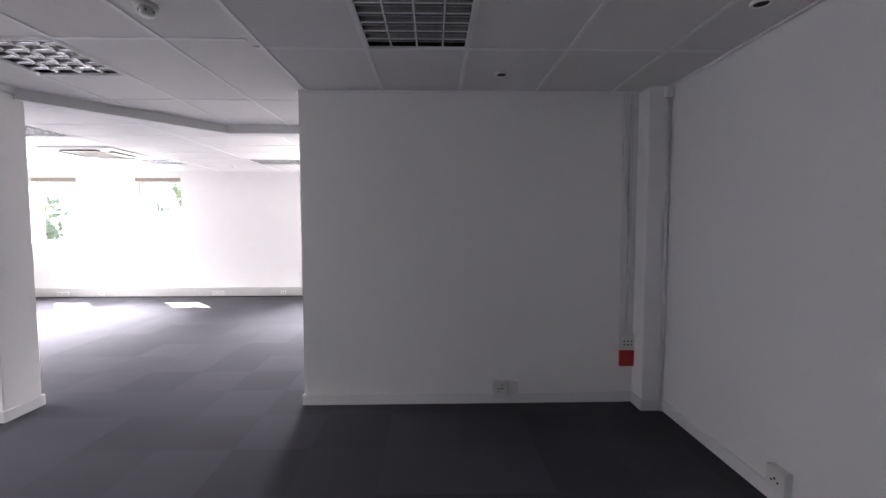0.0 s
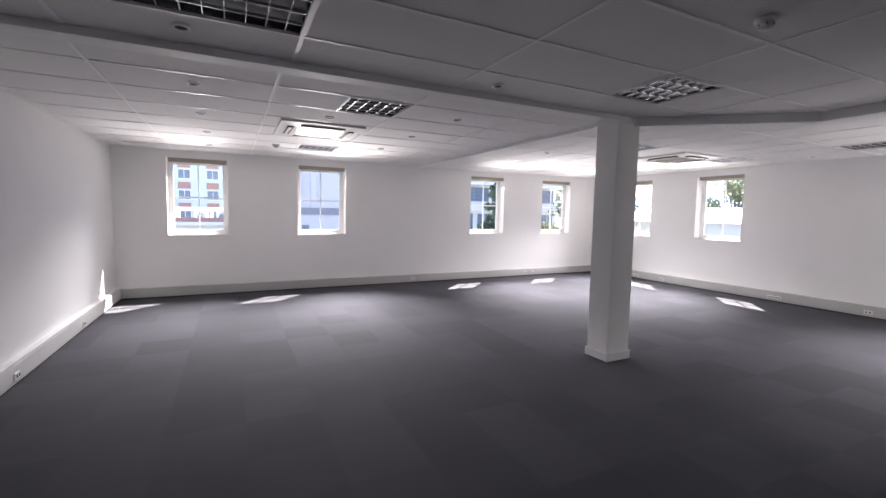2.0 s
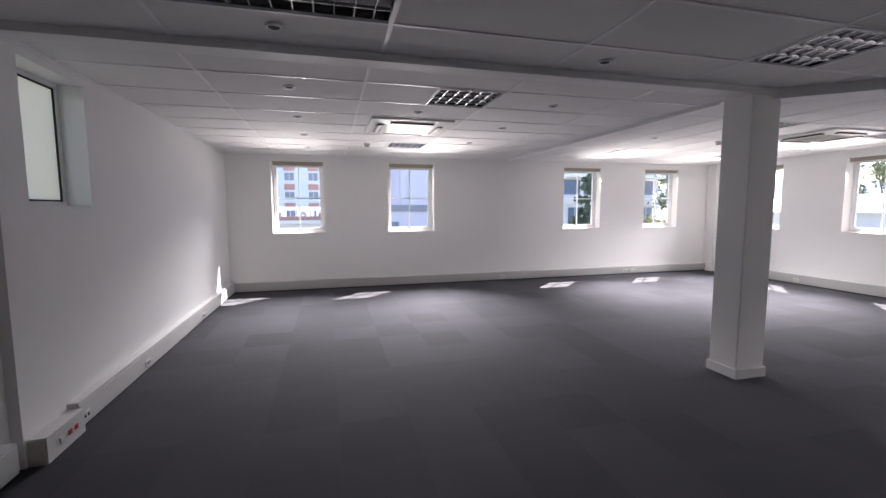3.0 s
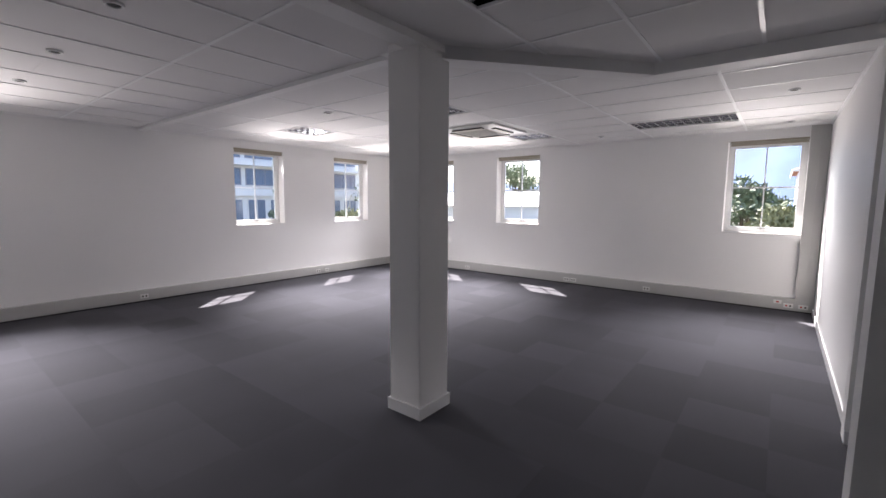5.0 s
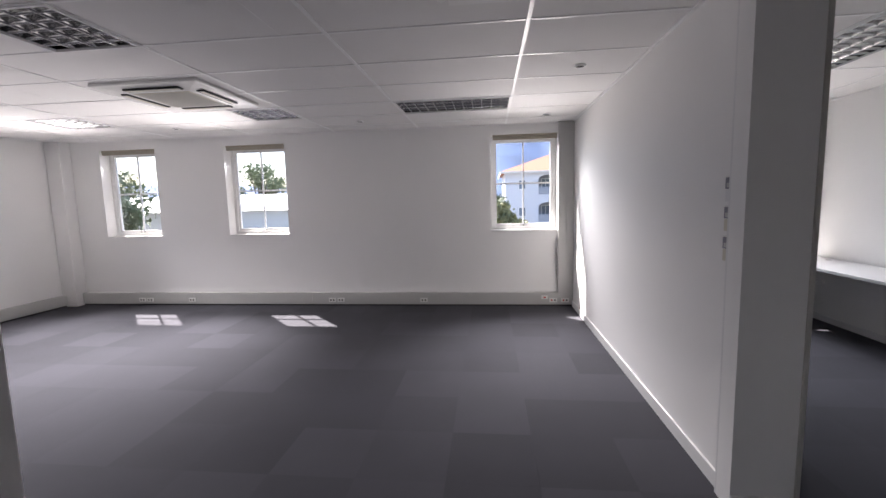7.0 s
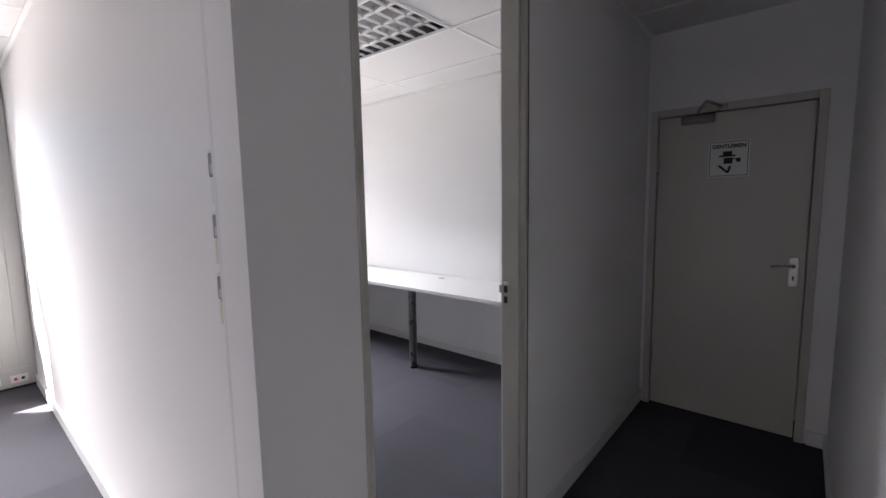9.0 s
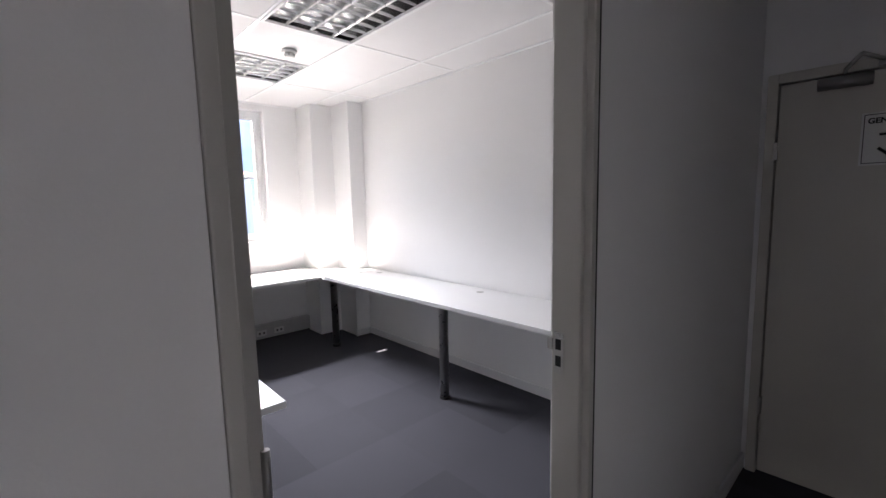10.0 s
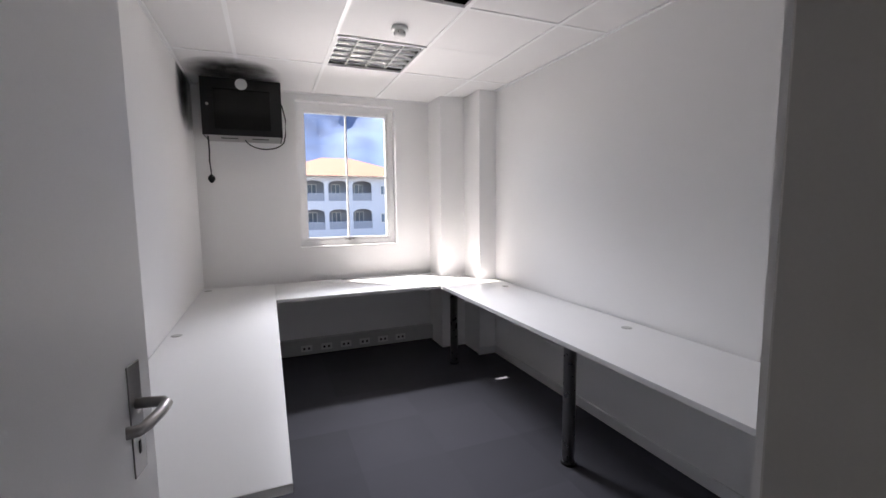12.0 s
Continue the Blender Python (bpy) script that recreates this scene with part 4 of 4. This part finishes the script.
# thin dark sheets stand in for the soft shade at the cabinet
SHADOW = shadow_mat()
for nm, at, size, turn in (("trim_shadow_ceiling", (-0.37, 8.42, CZ - 0.002), (0.36, 0.34, 1), (0, 0, 0)),
                           ("trim_shadow_wall", (OLX + 0.003, 8.50, 2.36), (0.30, 0.26, 1), (0, 90, 0))):
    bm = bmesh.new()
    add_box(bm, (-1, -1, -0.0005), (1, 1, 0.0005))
    so_ = solid(nm, bm, SHADOW, "soft painted shadow beside the network cabinet", "stain")
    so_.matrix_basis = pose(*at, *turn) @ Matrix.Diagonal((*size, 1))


# ---- outside ----
GZ = -3.8
bm = bmesh.new()
prism(bm, rect(-4000, -4000, 4000, 4000), GZ - 0.5, GZ, 0)
solid("ground", bm, GROUND, "dry open ground around the building", "ground")
solid("road", box((-19.5, -60, GZ), (-13.0, 120, GZ + 0.02)), ROAD, "asphalt street along the building", "road")
solid("pavement", box((-12.98, -60, GZ), (-10.5, 120, GZ + 0.14)), SLAB, "concrete pavement with kerb", "pavement")

# mountain ridge, its distance haze painted as a blue base colour
bm = bmesh.new()
rows_, cols_ = 16, 120
grid = []
for j in range(rows_ + 1):
    line = []
    for i in range(cols_ + 1):
        a = radians(-75 + 150 * i / cols_)
        d = 900 + 80 * j
        peak = 90 + 480 / (1 + math.exp(-(math.degrees(a) + 7) / 3.5))
        n = noise.fractal(Vector((a * 7, j * 0.35, 3.0)), 0.9, 2.1, 6)
        hgt = peak * (math.sin(min(1.0, j / 11) * math.pi / 2) ** 1.3) * (0.86 + 0.16 * n) + 10 * n
        line.append(bm.verts.new((d * math.sin(a), d * math.cos(a), GZ - 6 + max(0, hgt) * (j > 0))))
    grid.append(line)
for j in range(rows_):
    for i in range(cols_):
        bm.faces.new((grid[j][i], grid[j][i + 1], grid[j + 1][i + 1], grid[j + 1][i])).smooth = True
solid("backdrop_mountain", bm, ROCK, "rocky mountain slope beyond the town, coloured blue for haze", "mountain")


def far_window(parent, axis, at, side, a, z, w, h, frame=UPVC):
    """A window on a far facade: axis is the facade's fixed coordinate."""
    def b(d0, d1, a0, a1, c0, c1):
        lo, hi = sorted((at + side * d0, at + side * d1))
        return box((lo, a0, c0), (hi, a1, c1)) if axis == "x" else box((a0, lo, c0), (a1, hi, c1))
    def bs(*args):
        bm = bmesh.new()
        for d0, d1, a0, a1, c0, c1 in args:
            lo, hi = sorted((at + side * d0, at + side * d1))
            add_box(bm, (lo, a0, c0) if axis == "x" else (a0, lo, c0), (hi, a1, c1) if axis == "x" else (a1, hi, c1))
        return bm
    t = 0.06
    f = part("window", bs((0.01, 0.06, a, a + t, z, z + h), (0.01, 0.06, a + w - t, a + w, z, z + h), (0.01, 0.06, a + t, a + w - t, z, z + t), (0.01, 0.06, a + t, a + w - t, z + h - t, z + h), (0.01, 0.05, a + w / 2 - 0.025, a + w / 2 + 0.025, z + t, z + h - t)), frame, parent)
    part("pane", b(0.012, 0.03, a + t, a + w - t, z + t, z + h - t), WINDK, f)
    return f


# white apartment house with arched balconies and an orange hip roof
apt = thing("apartment_house", (0, 0, GZ), "white three-storey house with arched balconies and orange hip roof", "house")
AX0, AX1, AY, AEAVE = -0.3, 14.2, 47.0, 8.1
ARCH = [3.0, 5.3, 7.6]
bm = bmesh.new()
def arch_front(bm, x0, w, z0, h, top):
    """Facade strip above an arched opening, up to top."""
    n = 10
    r = w / 2
    rise = 0.45
    pts = [(x0 + r - r * math.cos(math.pi * k / n), z0 + h - rise + rise * math.sin(math.pi * k / n)) for k in range(n + 1)]
    for (xa, za), (xb, zb) in zip(pts, pts[1:]):
        v = [bm.verts.new(p) for p in ((xa, AY, za), (xb, AY, zb), (xb, AY, top), (xa, AY, top), (xa, AY + 0.3, za), (xb, AY + 0.3, zb), (xb, AY + 0.3, top), (xa, AY + 0.3, top))]
        for q in ((0, 1, 2, 3), (1, 0, 4, 5), (7, 6, 5, 4)):
            bm.faces.new([v[i] for i in q])
W_A, H_A = 1.9, 1.95
floors = [3.0, 5.75]
add_box(bm, (AX0, AY, 0), (AX1, AY + 0.3, floors[0]))
zt = AEAVE
for k, z in enumerate(floors):
    top = floors[k + 1] if k + 1 < len(floors) else zt
    last = AX0
    for x in ARCH:
        add_box(bm, (last, AY, z), (x, AY + 0.3, top))
        arch_front(bm, x, W_A, z, H_A, top)
        last = x + W_A
    add_box(bm, (last, AY, z), (AX1, AY + 0.3, top))
add_box(bm, (AX0, AY + 0.3, 0), (AX0 + 0.3, AY + 11, zt))
add_box(bm, (AX1 - 0.3, AY + 0.3, 0), (AX1, AY + 11, zt))
add_box(bm, (AX0 + 0.3, AY + 10.7, 0), (AX1 - 0.3, AY + 11, zt))
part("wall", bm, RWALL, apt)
# loggia and balustrades take the colour with the shade painted in
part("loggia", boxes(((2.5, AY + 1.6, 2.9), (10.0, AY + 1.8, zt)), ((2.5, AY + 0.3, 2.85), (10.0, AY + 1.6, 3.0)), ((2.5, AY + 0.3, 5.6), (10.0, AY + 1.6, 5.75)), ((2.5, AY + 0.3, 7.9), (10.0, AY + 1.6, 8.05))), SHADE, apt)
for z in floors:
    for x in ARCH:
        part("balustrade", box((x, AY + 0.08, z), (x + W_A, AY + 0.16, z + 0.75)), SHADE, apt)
        far_window(apt, "y", AY + 1.6, -1, x + 0.45, z + 0.1, 0.9, 1.55)
    for x in (1.0, 10.35, 12.3):
        far_window(apt, "y", AY, -1, x, z + 0.55, 0.75, 0.95)
for x in (1.0, 3.5, 5.8, 8.1, 10.35, 12.3):
    far_window(apt, "y", AY, -1, x, 0.9, 0.8, 1.1)
bm = bmesh.new()
e = [bm.verts.new(p) for p in ((AX0 - 0.5, AY - 0.5, AEAVE), (AX1 + 0.5, AY - 0.5, AEAVE), (AX1 + 0.5, AY + 11.5, AEAVE), (AX0 - 0.5, AY + 11.5, AEAVE))]
r = [bm.verts.new(p) for p in ((5.4, AY + 5.5, AEAVE + 2.3), (8.4, AY + 5.5, AEAVE + 2.3))]
for q in ((e[0], e[1], r[1], r[0]), (e[1], e[2], r[1]), (e[2], e[3], r[0], r[1]), (e[3], e[0], r[0]), (e[3], e[2], e[1], e[0])):
    bm.faces.new(q)
part("roof", bm, ROOFO, apt, "orange tiled hip roof")
part("eave", boxes(((AX0 - 0.5, AY - 0.52, AEAVE - 0.18), (AX1 + 0.5, AY - 0.42, AEAVE + 0.02)), ((AX0 - 0.52, AY - 0.42, AEAVE - 0.18), (AX0 - 0.42, AY + 11.4, AEAVE + 0.02))), RWHITE, apt)

# low white house with sheet roof
lowh = thing("low_house", (0, 0, GZ), "low white house with a pale sheet roof", "house")
part("wall", boxes(((-33, 29.0, 0), (-13.2, 36, 5.0))), RWHITE, lowh)
bm = bmesh.new()
prof = [(28.6, 5.0), (32.5, 6.1), (36.4, 5.0), (32.5, 6.0)]
v0 = [bm.verts.new((-33.4, y, z)) for y, z in prof]
v1 = [bm.verts.new((-12.8, y, z)) for y, z in prof]
for i in range(4):
    bm.faces.new((v0[i], v0[(i + 1) % 4], v1[(i + 1) % 4], v1[i]))
bm.faces.new(v0); bm.faces.new(list(reversed(v1)))
bmesh.ops.recalc_face_normals(bm, faces=bm.faces)
part("roof", bm, ROOFW, lowh)
for x in (-30.5, -27.5, -24.0, -20.5, -17.8, -15.2):
    far_window(lowh, "y", 29.0, -1, x, 2.6, 1.0, 1.3, RGREY)
    far_window(lowh, "y", 29.0, -1, x, 0.6, 1.0, 1.2, RGREY)

# tall pale blue block
tall = thing("tall_block", (0, 0, GZ), "tall pale blue apartment block with red balcony panels", "apartment block")
part("wall", box((-84, -30, 0), (-68, 4.5, 34)), RBLUE, tall)
part("roof", box((-84.3, -30.3, 34), (-67.7, 4.8, 34.5)), RWHITE, tall)
for k in range(9):
    for y in (-26.0, -19.5, -13.0, -6.6, -3.2, 0.6):
        far_window(tall, "x", -68.0, 1, y, 1.0 + 2.8 * k, 1.5, 1.3)
        part("balcony_panel", box((-67.98, y, 2.5 + 2.8 * k), (-67.9, y + 1.5, 3.35 + 2.8 * k)), BRICKR, tall)
# flat-roofed shop with plant on the roof
shop = thing("flat_roofed_shop", (0, 0, GZ), "low white flat-roofed building with units on its roof", "shop")
part("wall", box((-44, -16, 0), (-34, 1.2, 4.2)), RWHITE, shop)
part("roof", box((-44.4, -16.4, 4.2), (-33.6, 1.4, 4.45)), ROOFW, shop)
part("canopy", boxes(((-52, -18, 5.2), (-46, 3.4, 5.5)), ((-46.2, -10, 0), (-46, -9.8, 5.2)), ((-46.2, -2, 0), (-46, -1.8, 5.2))), RWHITE, shop)
part("parapet", box((-33.9, -16.2, 4.45), (-33.7, 1.2, 4.75)), BRICKR, shop)
for y in (-4.4, -2.6, -1.2):
    u = part("condenser", box((-36, y, 4.46), (-35.4, y + 0.9, 5.15), 0.02), PLASTIC, shop, "white outdoor air unit")
    part("fan", lathe([(0.26, -35.399), (0.26, -35.37), (0.06, -35.36)], 20, "x", (0, y + 0.42, 4.8)), RGREY, u)

# lilac grey building
lil = thing("office_block", (0, 0, GZ), "lilac-grey rendered building with a dark grey band", "office block")
part("wall", box((-42, 3.2, 0), (-30, 11.5, 12)), RLILAC, lil)
part("band", box((-29.99, 3.2, 5.1), (-29.9, 11.5, 5.55)), RGREY, lil)
part("roof", box((-42.2, 3.0, 12), (-29.8, 11.7, 12.3)), RGREY, lil)
part("pilaster", boxes(((-29.99, 3.2, 5.55), (-29.75, 4.0, 12)), ((-29.99, 4.6, 5.55), (-29.85, 5.0, 12))), RLILAC, lil)
for y in (3.6, 9.8):
    far_window(lil, "x", -30.0, 1, y, 2.2, 0.9, 2.2, RGREY)
far_window(lil, "x", -30.0, 1, 10.0, 7.2, 1.0, 1.4, RGREY)

# white building with long glazed bands
mod = thing("modern_building", (0, 0, GZ), "white building with long glazed bands and a projecting slab", "building")
part("wall", box((-40, 12.0, 0), (-29, 25, 9.6)), RWHITE, mod)
part("roof", box((-40.4, 11.6, 9.6), (-28.2, 25.4, 10.0)), RGREY, mod)
part("slab", box((-29.0, 11.8, 7.55), (-28.3, 25.2, 7.80)), RWHITE, mod)
part("slab", box((-29.0, 11.8, 5.60), (-28.7, 25.2, 6.15)), RWHITE, mod)
for y, w in ((12.4, 2.7), (15.4, 2.7), (18.4, 2.9), (21.7, 2.9)):
    far_window(mod, "x", -29.0, 1, y, 8.05, w, 1.2, RGREY)
    far_window(mod, "x", -29.0, 1, y, 6.30, w, 1.1, RGREY)
for k in range(8):
    far_window(mod, "x", -29.0, 1, 12.3 + 1.58 * k, 3.3, 1.3, 2.1, RWHITE)
    far_window(mod, "x", -29.0, 1, 12.3 + 1.58 * k, 0.4, 1.3, 2.3, RGREY)
# lattice stair tower beside the trees
twr = thing("stair_tower", (0.0, 0, GZ), "white steel outside stair with railings", "stair")
for k in range(5):
    part("landing", box((-1.5, 40, 0.9 + 1.0 * k), (-0.4, 41.2, 1.0 + 1.0 * k)), RWHITE, twr)
    part("rail", boxes(((-1.5, 40, 1.35 + 1.0 * k), (-0.4, 40.04, 1.4 + 1.0 * k)), ((-1.5, 40, 1.6 + 1.0 * k), (-0.4, 40.04, 1.65 + 1.0 * k))), RWHITE, twr)
for x in (-1.5, -0.45):
    part("post", box((x, 40, 0), (x + 0.06, 40.06, 6.2)), RWHITE, twr)


def tree(name, x, y, h, spread, material, seed, label, conifer=False, count=2600):
    rnd = random.Random(seed)
    ob = thing(name, (x, y, GZ), label, "tree")
    bm = bmesh.new()
    def limb(p0, p1, r0, r1):
        d = (p1 - p0).normalized()
        q = d.to_track_quat("Z", "Y")
        a = [bm.verts.new(p0 + q @ Vector((r0 * math.cos(k * math.pi / 4), r0 * math.sin(k * math.pi / 4), 0))) for k in range(8)]
        b = [bm.verts.new(p1 + q @ Vector((r1 * math.cos(k * math.pi / 4), r1 * math.sin(k * math.pi / 4), 0))) for k in range(8)]
        for k in range(8):
            bm.faces.new((a[k], a[(k + 1) % 8], b[(k + 1) % 8], b[k]))
    fork = h * (0.9 if conifer else 0.4)
    limb(Vector((0, 0, -0.1)), Vector((0.1, 0, fork)), 0.035 * h, 0.012 * h)
    centres = []
    if conifer:
        for k in range(34):
            z = h * (0.15 + 0.83 * k / 34)
            rr = spread * (1 - (z / h)) * 1.25 + 0.15
            a = k * 2.4
            c = Vector((rr * 0.65 * math.cos(a), rr * 0.65 * math.sin(a), z))
            limb(Vector((0.05, 0, z + 0.2)), c, 0.05, 0.02)
            centres.append((c, rr * 0.55, 0.35))
    else:
        for k in range(22):
            a, e2 = rnd.uniform(0, 6.28), rnd.uniform(-0.25, 1.4)
            rr = spread * rnd.uniform(0.45, 1.0)
            c = Vector((rr * math.cos(a) * math.cos(e2), rr * math.sin(a) * math.cos(e2), h * 0.58 + h * 0.36 * math.sin(e2) * rnd.uniform(0.6, 1.05)))
            limb(Vector((0.1, 0, fork - 0.1 * (k % 3))), c, 0.09, 0.03)
            centres.append((c, spread * rnd.uniform(0.22, 0.42), 0.75))
    bmesh.ops.recalc_face_normals(bm, faces=bm.faces)
    part("trunk", bm, BARK, ob)
    verts, faces = [], []
    for k in range(count):
        c, r, flat = rnd.choice(centres)
        v = Vector((rnd.gauss(0, 1), rnd.gauss(0, 1), rnd.gauss(0, 1))).normalized() * r * rnd.uniform(0.4, 1.08)
        p = c + Vector((v.x, v.y, v.z * flat))
        s = rnd.uniform(0.10, 0.24)
        q = Euler((rnd.uniform(0, 6.28), rnd.uniform(0, 6.28), rnd.uniform(0, 6.28))).to_matrix()
        n0 = len(verts)
        verts += [p + q @ Vector(t) * s for t in ((-1, 0, 0), (0, -0.5, 0.15), (1, 0, 0), (0, 0.5, 0.15))]
        faces.append((n0, n0 + 1, n0 + 2, n0 + 3))
    me = bpy.data.meshes.new("crown")
    me.from_pydata(verts, [], faces)
    me.materials.append(material)
    cr = new("crown", me)
    cr.parent = ob
    return ob


tree("tree", -3.2, 33, 6.9, 2.6, LEAF, 1, "leafy green tree in front of the white house")
tree("tree", -5.6, 30, 5.6, 2.2, LEAF2, 2, "dry yellowish shrub-like tree beside the green one")
tree("tree", -1.5, 31, 5.0, 1.8, LEAF2, 3, "low dry tree by the stair tower")
tree("tree", -26, 46, 9.8, 3.6, LEAF, 4, "round green tree behind the low house", count=3200)
tree("tree", -42, 44, 9.5, 4.2, LEAF2, 5, "broad pale green tree behind the low house", count=3200)
tree("tree", -50, 46, 11.5, 4.6, LEAF, 6, "tall green tree behind the low house", count=3200)
tree("tree", -20.5, 13.6, 9.0, 1.6, LEAF3, 7, "dark green conifer beside the street", True, 3600)
tree("tree", -23, 23.5, 8.5, 3.0, LEAF, 8, "green street tree with bare lower limbs", count=3000)
tree("tree", -22, 18.5, 5.0, 2.0, LEAF2, 9, "low pale bush-like tree by the street")

# ---- carpet tiles ----
S = 0.5
gx0, gy0 = WX - 0.1, SY - 0.2
flo = bpy.data.objects["floor"]
shared = mesh_of("carpet_tile", box((0.0002, 0.0002, -0.0118), (S - 0.0002, S - 0.0002, 0.0)), CARPET)
bm = bmesh.new()
n = 0
for j in range(24):
    for i in range(23):
        x, y = gx0 + i * S, gy0 + j * S
        if x > 2.2 or y > ONY + 0.2:
            continue
        if n < 300 and -5.8 < x < 1.5 and -1.7 < y < 8.4:
            ob = new("carpet_tile", shared)
            ob.location = (x, y, 0)
            ob.parent = flo
            n += 1
        else:
            add_box(bm, (x + 0.0002, y + 0.0002, -0.0118), (x + S - 0.0002, y + S - 0.0002, 0.0))
tagged(part("carpet", bm, CARPET2, flo, "dark charcoal carpet tiles with faint tone changes"), kind="stuff")
